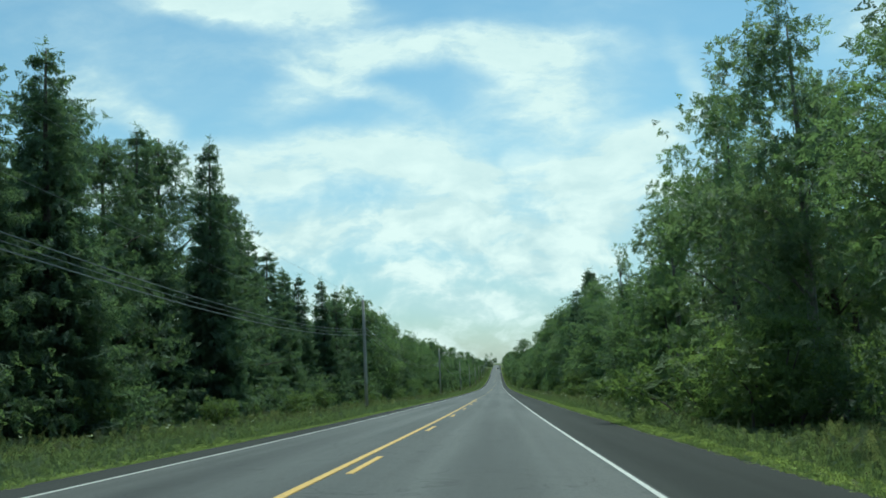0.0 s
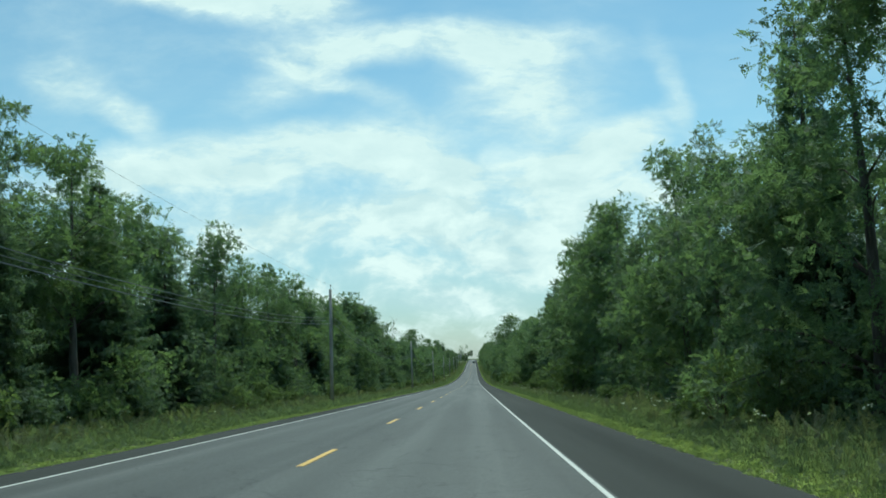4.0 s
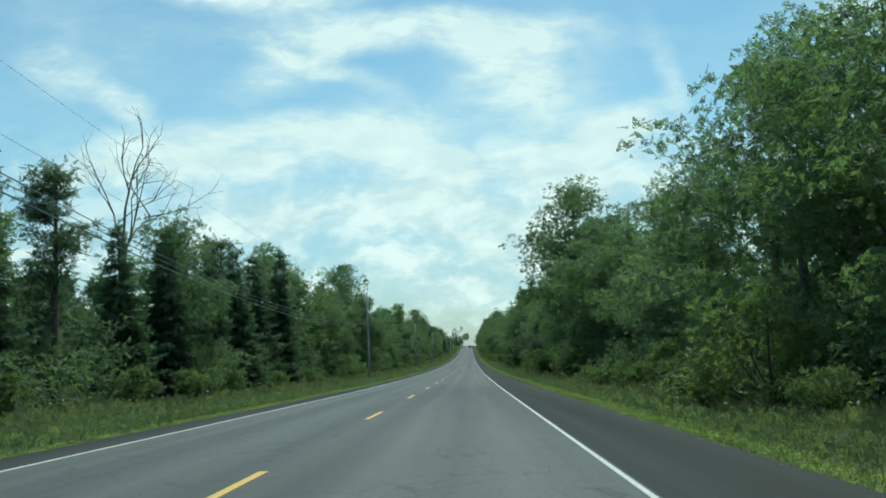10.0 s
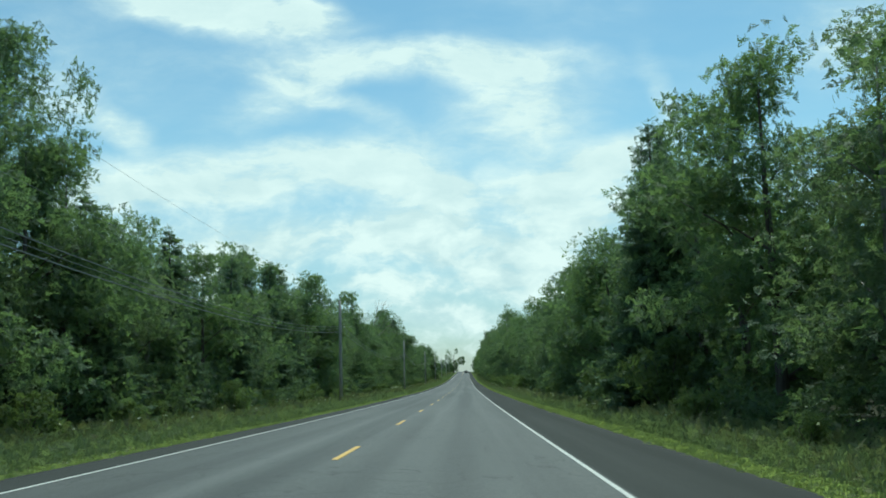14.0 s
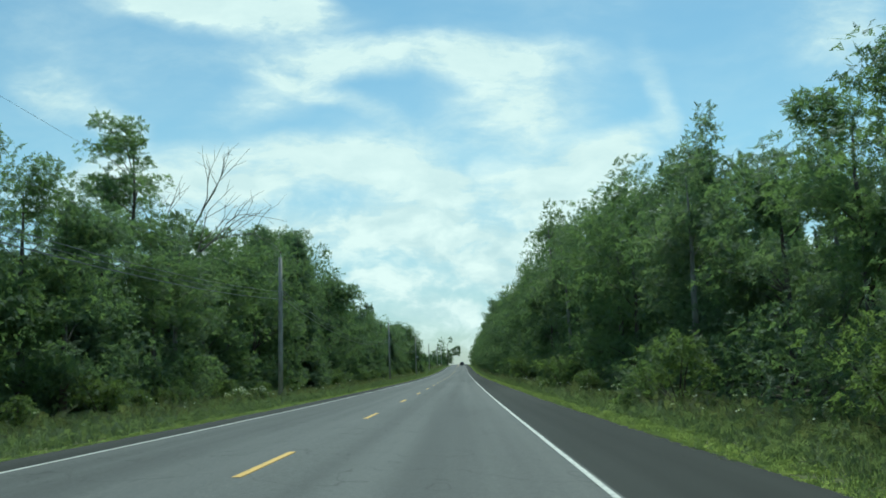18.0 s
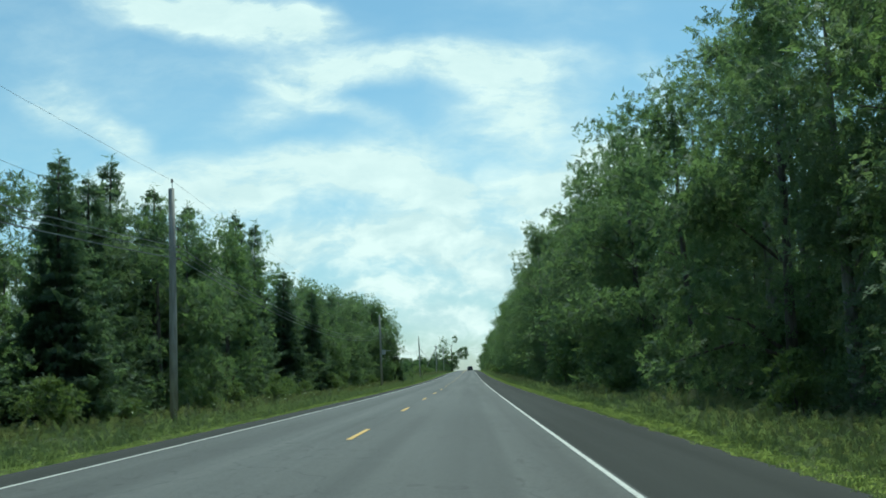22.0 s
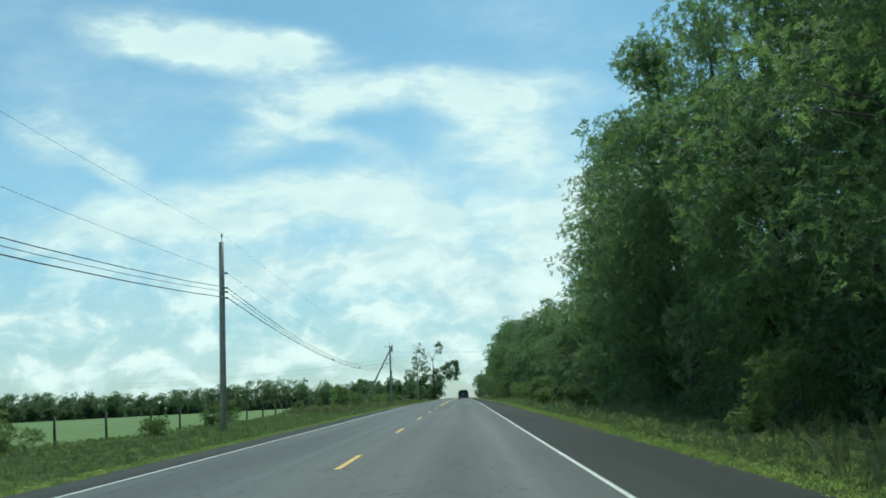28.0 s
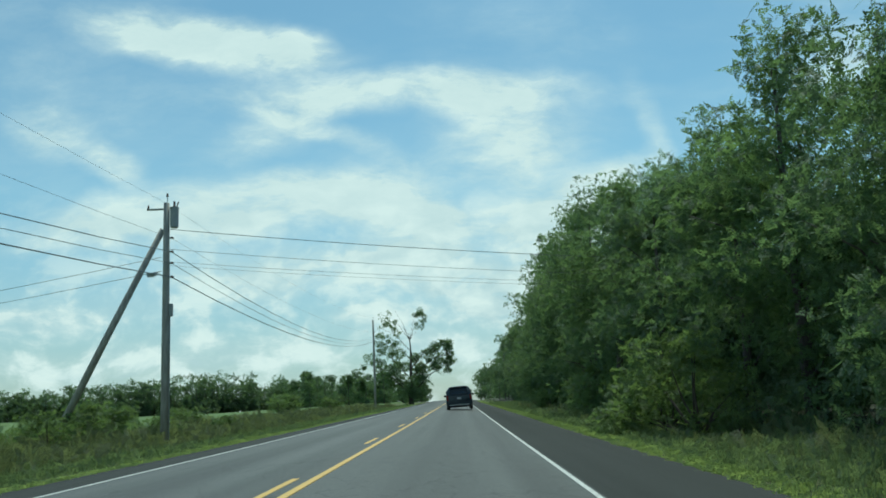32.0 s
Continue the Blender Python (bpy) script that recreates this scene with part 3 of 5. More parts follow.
def spruce(seed, height, radius, tiers, leaf_mat=None):
    """Whorls of flat boughs that droop and lift at the tip, each a fan of twigs."""
    rng = np.random.default_rng(seed)
    roots, tips, widths = [], [], []
    for k in range(tiers):
        t = (k + rng.uniform(-0.25, 0.25)) / tiers
        z = height * (0.04 + 0.94 * t)
        reach = radius * (1 - t) ** 0.66 * rng.uniform(0.8, 1.12) + 0.06
        count = int(6 + 5 * (1 - t))
        for b in range(count):
            ang = 2 * math.pi * (b + rng.uniform(-0.3, 0.3)) / count + k * 2.4
            long = reach * rng.uniform(0.62, 1.15)
            base_z = z + rng.normal(0, 0.55 * height / tiers)
            out = np.array((math.cos(ang), math.sin(ang), 0.0))
            side = np.array((-out[1], out[0], 0.0))
            drop = rng.uniform(0.15, 0.55) if t < 0.8 else rng.uniform(-0.1, 0.3)
            n = max(6, int(18 * (1 - t) + 5))
            s = np.linspace(0.12, 1.0, n) + rng.uniform(-0.03, 0.03, n)
            rise = -drop * s + 0.22 * s ** 3
            base = np.outer(s * long, out) + np.outer(base_z + rise * long, (0, 0, 1.0))
            hand = np.where(np.arange(n) % 2 == 0, 1.0, -1.0)
            twig = (0.42 * long * (1.05 - s) + 0.16) * rng.uniform(0.8, 1.2, n)
            end = base + (np.outer(hand * 0.75, side) + out * 0.7 + np.outer(rng.uniform(-0.45, -0.1, n), (0, 0, 1.0))) * twig[:, None]
            end[-1] = base[-1] + out * 0.22
            roots.append(base)
            tips.append(end)
            widths.append(np.minimum(0.14 + 0.34 * twig, 0.42))
    root, tip, w = np.concatenate(roots), np.concatenate(tips), np.concatenate(widths)
    way = unit(tip - root)
    flat_side = unit(np.cross(way, np.array((0, 0, 1.0)) + rng.normal(0, 0.35, way.shape)))
    mid = root * 0.45 + tip * 0.55
    fans = np.concatenate([np.stack([mid + flat_side * w[:, None] * 0.6, tip, mid * 0.6 + root * 0.4 - flat_side * w[:, None] * 0.6], 1),
                           np.stack([root + np.array((0, 0, 0.05)), mid - (np.array((0, 0, 1.0)) + rng.normal(0, 0.3, way.shape)) * w[:, None] * 1.1, tip], 1)])
    spire = np.stack([np.zeros(30), np.zeros(30), height * rng.uniform(0.92, 1.0, 30)], 1) + rng.normal(0, 0.05, (30, 3))
    crown = triangles("crown", np.concatenate([fans, leaf_triangles(rng, spire, np.tile((0, 0, 1.0), (30, 1)), 0.3, 0.1, 0)]), leaf_mat or NEEDLE_SPRUCE)
    return trunk_mesh(rng, "trunk", height * 0.97, height * 0.011 + 0.04, [], BARK, 0.05), crown, height, []


def white_pine(seed, height, radius):
    """Long level limbs with flat tufts, gaps between the whorls."""
    rng = np.random.default_rng(seed)
    tips, tufts = [], []
    for k in range(13):
        t = (k + rng.uniform(-0.2, 0.2)) / 13
        z = height * (0.18 + 0.78 * t)
        for b in range(rng.integers(4, 7)):
            ang = rng.uniform(0, 2 * math.pi)
            long = radius * (1.05 - 0.75 * t) * rng.uniform(0.55, 1.2)
            rise = 0.12 + 0.3 * t
            tips.append((math.cos(ang) * long, math.sin(ang) * long, z + rise * long))
            for s in np.linspace(0.35, 1.0, 5):
                tufts.append((math.cos(ang) * long * s, math.sin(ang) * long * s, z + rise * long * s * s + 0.1))
    tufts = np.array(tufts) + rng.normal(0, 0.12, (len(tufts), 3))
    crown = triangles("crown", clustered_leaves(rng, tufts, 5200, 0.6, 0.40, 0.22, 0.42), NEEDLE_PINE)
    order = rng.permutation(len(tips))[:22]
    return trunk_mesh(rng, "trunk", height * 0.96, 0.24, [tips[i] for i in order], BARK, 0.15), crown, height, []


KINDS = {  # trunk, crown and height of each shape
    "maple_tree": [broadleaf(10 + i, 12.0, 3.1, 4300, LEAF_MAPLE, BARK, 0.04, 0.3, 96, 0.92, 0.34, 0.29) for i in range(3)],
    "aspen_tree": [broadleaf(20 + i, 12.0, 2.4, 3900, LEAF_ASPEN, BARK_PALE, 0.06, 0.4, 96, 0.78, 0.27, 0.24) for i in range(3)],
    "ash_tree": [broadleaf(30 + i, 12.0, 2.9, 4300, LEAF_ASH, BARK, 0.03, 0.3, 100, 0.82, 0.33, 0.23) for i in range(3)],
    "tall_maple": [broadleaf(13 + i, 17.0, 3.5, 6800, LEAF_MAPLE, BARK, 0.03, 0.3, 160, 0.95, 0.32, 0.27, 18) for i in range(2)],
    "tall_ash": [broadleaf(33 + i, 17.0, 3.3, 6800, LEAF_ASH, BARK, 0.03, 0.3, 165, 0.92, 0.34, 0.24, 18) for i in range(2)],
    "tall_aspen": [broadleaf(23 + i, 17.0, 2.9, 5800, LEAF_ASPEN, BARK_PALE, 0.05, 0.4, 150, 0.86, 0.29, 0.25, 18) for i in range(2)],
    "airy_aspen": [broadleaf(25 + i, 12.0, 1.7, 1250, LEAF_ASPEN, BARK_PALE, 0.3, 0.45, 40, 0.55, 0.3, 0.25, 20, split=True) for i in range(2)],
    "round_maple": [broadleaf(17 + i, 17.0, 4.6, 10500, LEAF_MAPLE, BARK, 0.2, 0.5, 210, 0.95, 0.33, 0.28, 22, ragged=0.15) for i in range(2)],
    "airy_maple": [broadleaf(27 + i, 14.0, 2.7, 2100, LEAF_ASH, BARK, 0.5, 0.35, 40, 0.6, 0.32, 0.27, 18, split=True) for i in range(2)],
    "spruce_tree": [spruce(40, 12.0, 2.2, 38), spruce(41, 12.0, 1.8, 36)],
    "pine_tree": [white_pine(50, 14.0, 3.4), white_pine(51, 14.0, 3.0)],
}
WORDS = {
    "maple_tree": ("dense green maple tree leafed almost to the ground", "maple tree"),
    "aspen_tree": ("tall slim aspen tree with glinting pale leaves", "aspen tree"),
    "airy_aspen": ("tall airy aspen tree with sky between its branches", "aspen tree"),
    "airy_maple": ("tall thin-crowned tree with bare lower stems", "tree"),
    "round_maple": ("large round-crowned green maple tree", "maple tree"),
    "tall_maple": ("dense tall green maple tree", "maple tree"),
    "ash_tree": ("green ash tree with feathery drooping leaves", "ash tree"),
    "spruce_tree": ("dark green pointed spruce tree", "spruce tree"),
    "pine_tree": ("tall dark pine tree with level boughs", "pine tree"),
}
TALL = {"maple_tree": "tall_maple", "ash_tree": "tall_ash", "aspen_tree": "tall_aspen"}
tree_rng = random.Random(7)


def plant(kind, x, y, height, variant=None, label="", group="roadside trees", wide=1.0):
    shapes = KINDS[TALL[kind] if height > 14.2 and kind in TALL and variant is None else kind]
    trunk, crown, tall, limbs = shapes[tree_rng.randrange(len(shapes)) if variant is None else variant]
    s = height / tall
    w = (0.35 + 0.65 * s) * wide * tree_rng.uniform(0.88, 1.12)
    w *= 1.3 if kind == "spruce_tree" else 1.0
    ob = empty("maple_tree" if kind in ("tall_maple", "round_maple") else kind, pose(x, y, ground_z(x, y), tree_rng.uniform(-2, 2), tree_rng.uniform(-2, 2), tree_rng.uniform(0, 360)) @ Matrix.Diagonal((w, w, s, 1)))
    words, category = WORDS[kind]
    tagged(ob, label or words, category, group)
    child("trunk", trunk, ob)
    child("crown", crown, ob)
    for limb in limbs:
        child("limb", limb, ob)
    return ob


# heights of the wood's edge every 8 m from y = 20
WEST = [14, 14, 14.2, 14.4, 15, 16, 14.5, 12.8, 12, 11.6, 11.5, 11.8, 12.3, 12.2, 12.6, 12.9, 12.2, 11.5, 11.2, 11.3, 11.3, 10.6, 11.6, 11.7, 11,
        11.4, 12, 12.2, 13, 13, 12.3, 13, 13, 11.2, 11, 10.5, 10.2, 10, 9.5, 9.8, 10.1, 10.2, 11.5, 11.8, 11.4, 11.3, 11, 10.8, 11, 12,
        12.2, 12.2, 11, 10.2, 10.4, 11.8, 12.6, 12.5, 12.2, 12.8, 12, 11, 10.5, 10.8, 11.5, 11, 10.4, 10.2, 10.6, 11.4, 12.4, 13.2, 14.2, 14.4, 15.5,
        15.5, 13.4, 12.6, 12.6, 11.8, 11.8, 11.9, 12, 12.1, 12.4, 12.4, 11, 11.4, 11.8, 12.2, 12.6, 12.4, 12.8, 13.8, 14, 14.2, 14]
EAST_NEAR = [12, 12.3, 12.5, 12.5, 12.5, 11, 8, 8.5, 8.8, 9.6, 11.2, 11.4, 12.2, 11.8, 11.4, 10.5, 11.3, 11.6, 12, 12, 13.3, 13.5, 13.8, 13.5, 12.5,
             11.5, 10.5, 10.8, 9.8, 10, 10.2, 10.6, 10.8, 10.6, 10.6, 11.5, 12.8, 12.2, 10.8, 10.2, 10.6, 11, 12.5, 14, 14, 11.8, 11.3, 11, 10.8, 11,
             11.2, 12.2, 12.8, 12.8, 12.5, 11.5, 11.4, 11.2, 11.2, 11, 10.8, 10.8, 11.3, 10.5, 9.5, 9.8, 10.3, 11, 12.5, 12.3, 12.5, 14, 15, 15.8, 16,
             15.6, 14, 15.2, 15.5, 15.4, 14.4, 14, 15.5, 15.2, 15.2, 15.8, 16, 15, 15.5, 16.5, 17, 17]
EAST_FAR = [17, 17, 17, 16.5, 16, 16, 16.2, 16.5, 16.8, 17, 17, 16.8, 16.5, 16.5, 14, 8.5, 8, 8.3, 8.8, 9, 9.2, 10, 10.3, 11.5, 12, 13, 13.3, 14, 14.5,
            15, 15, 15, 14.5, 14, 14, 14, 14, 14, 13, 13]
EAST = EAST_NEAR + EAST_FAR


def edge_height(table, y):
    s = min(max((y - 20.0) / 8.0, 0.0), len(table) - 1.001)
    i = int(s)
    return table[i] + (table[i + 1] - table[i]) * (s - i)


def pick(weights):
    names = list(weights)
    return tree_rng.choices(names, [weights[n] for n in names])[0]


# trees of their own shape that stand out along the wood's edge
SPECIAL_WEST = [
    ("pine_tree", -16.5, 47, 15.2), ("spruce_tree", -16.0, 55.5, 15.6), ("spruce_tree", -15.5, 76, 13.0), ("spruce_tree", -15.5, 81, 12.6),
    ("spruce_tree", -15.2, 86, 11.8), ("spruce_tree", -15.5, 92, 12.0), ("spruce_tree", -20.8, 113, 14.9), ("airy_maple", -20.1, 148, 16.6),
    ("airy_maple", -18.6, 158, 14.4), ("spruce_tree", -17.5, 262, 14.0), ("spruce_tree", -17.9, 268, 14.5), ("airy_maple", -16.4, 271, 13.9),
    ("airy_maple", -16.4, 263.5, 13.2), ("spruce_tree", -15.0, 314, 10.8), ("pine_tree", -15.6, 322, 10.8), ("pine_tree", -16.0, 352, 11.6),
    ("airy_maple", -16.2, 367, 12.6), ("spruce_tree", -17.0, 409, 12.8), ("spruce_tree", -17.0, 415, 12.2), ("spruce_tree", -17.0, 421, 12.6),
    ("spruce_tree", -19.8, 550, 15.4), ("spruce_tree", -16.7, 655.5, 14.4), ("spruce_tree", -16.5, 674, 13.4), ("spruce_tree", -16.5, 688, 13.6),
    ("spruce_tree", -16.9, 703.5, 15.5), ("spruce_tree", -16.8, 708.5, 15.5), ("spruce_tree", -15.2, 698, 12.2), ("spruce_tree", -15.0, 713.5, 11.6), ("maple_tree", -13.2, 776, 13.8), ("ash_tree", -12.2, 781.5, 12.8),
    ("maple_tree", -15.0, 785, 14.6), ("spruce_tree", -10.8, 791, 7.2)]
SPECIAL_EAST = [
    ("aspen_tree", 11.5, 37, 13.8), ("aspen_tree", 12.2, 51, 13.4), ("airy_aspen", 11.8, 60, 12.4), ("airy_aspen", 12.2, 65, 12.6), ("ash_tree", 12.6, 57, 11.0), ("maple_tree", 12.2, 141, 12.2), ("maple_tree", 12.6, 136, 12.6), ("spruce_tree", 13.0, 115, 13.2), ("spruce_tree", 13.2, 120, 14.6),
    ("spruce_tree", 13.5, 126, 15.2), ("spruce_tree", 12.8, 131, 13.4), ("spruce_tree", 13.0, 147, 12.8), ("airy_aspen", 11.9, 189, 14.2),
    ("spruce_tree", 12.4, 229, 13.0), ("spruce_tree", 12.3, 241, 12.4), ("maple_tree", 13.6, 234.5, 11.5), ("ash_tree", 12.6, 222, 11.5),
    ("airy_maple", 13.2, 291, 12.0), ("spruce_tree", 12.2, 404, 11.8), ("spruce_tree", 13.5, 449, 15.6), ("airy_aspen", 14.5, 566, 13.5),
    ("airy_aspen", 15.5, 560, 13.0), ("airy_aspen", 14.0, 553, 13.0), ("airy_aspen", 15.2, 573, 15.0), ("airy_aspen", 13.5, 577, 16.0),
    ("airy_aspen", 11.2, 600, 17.0), ("maple_tree", 12.5, 586, 14.5), ("ash_tree", 12.6, 608, 16.4), ("maple_tree", 12.2, 615, 16.6),
    ("airy_aspen", 12.6, 687, 17.4), ("airy_aspen", 11.4, 701, 17.4), ("maple_tree", 13.4, 671, 14.8), ("aspen_tree", 10.2, 726, 16.8), ("maple_tree", 11.6, 733, 17.4),
    ("aspen_tree", 11.2, 741, 17.8), ("maple_tree", 12.3, 520, 11.8), ("ash_tree", 12.6, 514, 13.4), ("maple_tree", 13.6, 318, 13.2), ("ash_tree", 13.2, 309, 11.8), ("maple_tree", 12.6, 880, 10.6), ("maple_tree", 11.8, 928.5, 11.6), ("ash_tree", 11.9, 903, 10.2), ("maple_tree", 12.6, 907, 11.2), ("maple_tree", 12.0, 845, 17.0), ("ash_tree", 11.8, 852, 16.6), ("maple_tree", 11.8, 859, 16.6),
    ("ash_tree", 13.0, 864, 14.6), ("maple_tree", 10.9, 953, 10.6), ("ash_tree", 10.4, 962, 12.6), ("maple_tree", 10.6, 972, 14.6), ("ash_tree", 11.2, 980, 14.6)]
for kind, x, y, h in SPECIAL_WEST + SPECIAL_EAST:
    plant(kind, x, y, h)
    if kind.startswith("airy"):  # young growth in front of the bare stem
        plant(tree_rng.choice(("ash_tree", "maple_tree")), x - math.copysign(0.7, x), y - tree_rng.uniform(0.8, 1.6), 0.56 * h, label="young bushy green tree at the edge of the wood")
CROWNS_OUT = [("pine_tree", -17.0, 63, 17.4, 1.35, 0, "great dark pine tree with long level boughs"),
              ("round_maple", -18.8, 436, 17.8, 0.72, 0, "dense oval maple tree standing above the wood"),
              ("round_maple", -18.8, 431.5, 16.4, 0.62, 1, "dense oval maple tree standing above the wood"),
              ("airy_maple", -18.5, 569.5, 18.0, 1.15, 1, "tall round-topped tree on a bare forked stem"),
              ("round_maple", -16.8, 619.5, 18.2, 0.85, 0, "large round-topped maple tree above its neighbours"),
              ("round_maple", -16.8, 610.5, 17.0, 0.8, 1, "large round-topped maple tree above its neighbours"),
              ("round_maple", 12.5, 368.6, 17.8, 1.08, 1, "big rounded dark green maple tree above its neighbours"),
              ("maple_tree", 13.0, 362.5, 13.0, 1.1, 1, "big rounded dark green maple tree above its neighbours"),
              ("maple_tree", 13.2, 313, 12.6, 1.2, 2, "broad rounded green maple tree")]
for kind, x, y, h, w, variant, words in CROWNS_OUT:
    plant(kind, x, y, h, variant, words, wide=w)

taken = [(x, y) for name, x, y, *_ in SPECIAL_WEST + SPECIAL_EAST + CROWNS_OUT if not name.startswith("airy")]
y = 2.0
while y < 792:
    early = y < 130
    kind = pick({"pine_tree": 1.4, "spruce_tree": 6, "maple_tree": 0.3 if y < 75 else 1.5, "ash_tree": 0.2 if y < 75 else 1} if early else
                {"maple_tree": 4, "ash_tree": 3, "aspen_tree": 2, "spruce_tree": 6.0 if y < 440 else 1.6})
    x = -14.6 + tree_rng.uniform(-1.6, 1.2)
    if all(abs(x - a) > 3 or abs(y - b) > 3.0 for a, b in taken):
        plant(kind, x, y, edge_height(WEST, y) * tree_rng.uniform(0.86, 1.05))
    y += tree_rng.uniform(2.5, 3.8) if early else tree_rng.uniform(2.5, 3.8) if y < 780 else 9
y = 4.0
while y < 1060:
    kind = pick({"maple_tree": 4, "ash_tree": 4, "aspen_tree": 3, "spruce_tree": 0.15} if y < 700 else {"maple_tree": 5, "ash_tree": 4, "aspen_tree": 2})
    x = (12.4 if y < 690 or y > 870 else 12.1) + tree_rng.uniform(-1.1, 1.5)
    if all(abs(x - a) > 3 or abs(y - b) > 3.0 for a, b in taken):
        plant(kind, x, y, edge_height(EAST, y) * tree_rng.uniform(0.84, 1.05))
    y += tree_rng.uniform(3.2, 5.2) if y < 640 else tree_rng.uniform(2.7, 4.4)

# a thin half-bare sapling above the edge, and a dead grey tree
thin = broadleaf(61, 11.0, 1.4, 420, LEAF_ASPEN, BARK_PALE, 0.35, 0.5, 24, 0.4, 0.26, 0.2, 16, split=True)
KINDS["sapling"] = [thin]
WORDS["sapling"] = ("thin half-bare sapling with few leaves", "tree")
plant("sapling", 10.8, 73, 10.6, 0)
plant("sapling", 11.0, 78, 8.0, 0)
plant("sapling", 10.6, 288, 9.0, 0)


def bare_limbs(rng, base, way, length, radius, depth, out):
    """A forking bare branch and all its twigs."""
    bent = (way + Vector(rng.normal(0, 0.12, 3))).normalized()
    mid = base + way * length * 0.5
    end = mid + bent * length * 0.5
    out.append(tube([base, mid, end], [radius, radius * 0.8, radius * 0.58], 6 if depth > 2 else 4))
    if depth:
        for k in range(3 if depth > 1 else 2):
            turn = Vector(rng.normal(0, 0.55, 3))
            new_way = (bent + turn + Vector((0, 0, 0.18))).normalized()
            bare_limbs(rng, end if k else mid.lerp(end, 0.6), new_way, length * rng.uniform(0.55, 0.8), radius * 0.55, depth - 1, out)


def dead_tree(x, y, height, seed):
    rng = np.random.default_rng(seed)
    ob = tagged(empty("dead_tree", pose(x, y, ground_z(x, y))), "bare grey dead tree with forked branches", "dead tree")
    pieces = [tube([(0, 0, -0.3), (0.1, 0, height * 0.3), (0, 0.1, height * 0.62)], [0.22, 0.17, 0.12], 8)]
    for k in range(4):
        way = Vector((rng.normal(0, 0.4), rng.normal(0, 0.4), 1)).normalized()
        bare_limbs(rng, Vector((0, 0.08, height * (0.45 + 0.055 * k))), way, height * 0.22, 0.085, 3, pieces)
    v, f = joined(pieces)
    child("trunk", mesh_from("trunk", v, f, BARK_PALE, True), ob)
    return ob


dead_tree(-17.2, 334.5, 14.6, 77)
dead_tree(-16.5, 346, 9.5, 78)
dead_tree(-15.6, 572, 15.4, 80)
dead_tree(12.2, 918, 10.4, 79)

# the woods behind the edge, and the far tree line past the field
woods_rng = np.random.default_rng(5)


def woods(name, places, leaves, size, label, mat, plump=1.0):
    out, stems = [], []
    for x, y, h in places:
        n = int(leaves)
        r = h * woods_rng.uniform(0.17, 0.27) * plump
        centres = crown_clusters(woods_rng, 16, h * 0.04, h * 0.95, r, 0.3, 0.3)
        tri = clustered_leaves(woods_rng, centres, n, r * 0.42, size, size * 0.62)
        base = np.array((x, y, ground_z(x, y)))
        out.append(tri + base)
        stems.append(tube([(x, y, base[2] - 0.3), (x, y, base[2] + h * 0.8)], [0.16, 0.04], 5))
    ob = tagged(new(name, triangles(name, np.concatenate(out), mat)), label, "woods", kind="stuff")
    v, f = joined(stems)
    tagged(new("wood_trunks", mesh_from("wood_trunks", v, f, BARK)), "grey trunks standing inside the wood", "tree trunks", kind="stuff")
    return ob


places = []
for row, (dx, s) in enumerate(((4.4, 0.9), (11.0, 0.92))):
    y = 0.0
    while y < 785:
        places.append((-15.0 - dx + woods_rng.uniform(-1.5, 1.5), y, edge_height(WEST, y) * s * woods_rng.uniform(0.72, 1.0)))
        y += woods_rng.uniform(4.5, 7.5) + row * 1.5
woods("west_woods", places, 680, 0.7, "dense mixed green wood behind the roadside trees", LEAF_WOODS)
places = []
for row, (dx, s) in enumerate(((4.2, 0.88), (10.5, 0.9))):
    y = 0.0
    while y < 1080:
        places.append((12.4 + dx + woods_rng.uniform(-1.5, 1.5), y, edge_height(EAST, y) * s * woods_rng.uniform(0.72, 1.0)))
        y += woods_rng.uniform(4.5, 7.5) + row * 1.5
woods("east_woods", places, 680, 0.7, "dense green broadleaf wood behind the roadside trees", LEAF_WOODS)
for name, side, table, y_end in (("west_deep_woods", -1, WEST, 785), ("east_deep_woods", 1, EAST, 1080)):
    places = []
    for dx in (31.0, 39.0, 47.0, 56.0):
        y = 0.0
        while y < y_end:
            places.append((side * (dx + woods_rng.uniform(-2.5, 2.5)), y, edge_height(table, y) * woods_rng.uniform(0.65, 0.9)))
            y += woods_rng.uniform(6.0, 10.0)
    woods(name, places, 190, 1.15, "deep green wood stretching back from the road", LEAF_WOODS, 1.3)
places = []
for k in range(290):
    t = k / 289
    px, py = -330 + 300 * t, 1010 + 320 * t
    for row in range(2):
        places.append((px + woods_rng.uniform(-5, 5) - 7 * row, py + woods_rng.uniform(-5, 5) + 9 * row, (11.7 + 4.4 * math.exp(-((px + 85) / 24) ** 2)) * woods_rng.uniform(0.68, 1.04)))
    for row in range(2):
        places.append((px + woods_rng.uniform(-6, 6) + 4, py + woods_rng.uniform(-5, 5), woods_rng.uniform(3.6, 6.6)))
woods("far_woods", places, 210, 1.1, "far dark green tree line beyond the field", LEAF_WOODS, 1.15)
places = []
for k in range(60):
    places.append((woods_rng.uniform(-40, -9), woods_rng.uniform(1120, 1320), woods_rng.uniform(6, 10)))
for k in range(80):
    places.append((woods_rng.uniform(10, 40), woods_rng.uniform(1080, 1340), woods_rng.uniform(9, 14)))
woods("roadside_woods", places, 640, 0.72, "green wood closing in on both sides of the far road", LEAF_WOODS, 1.2)

# ---------------------------------------------------------------- undergrowth


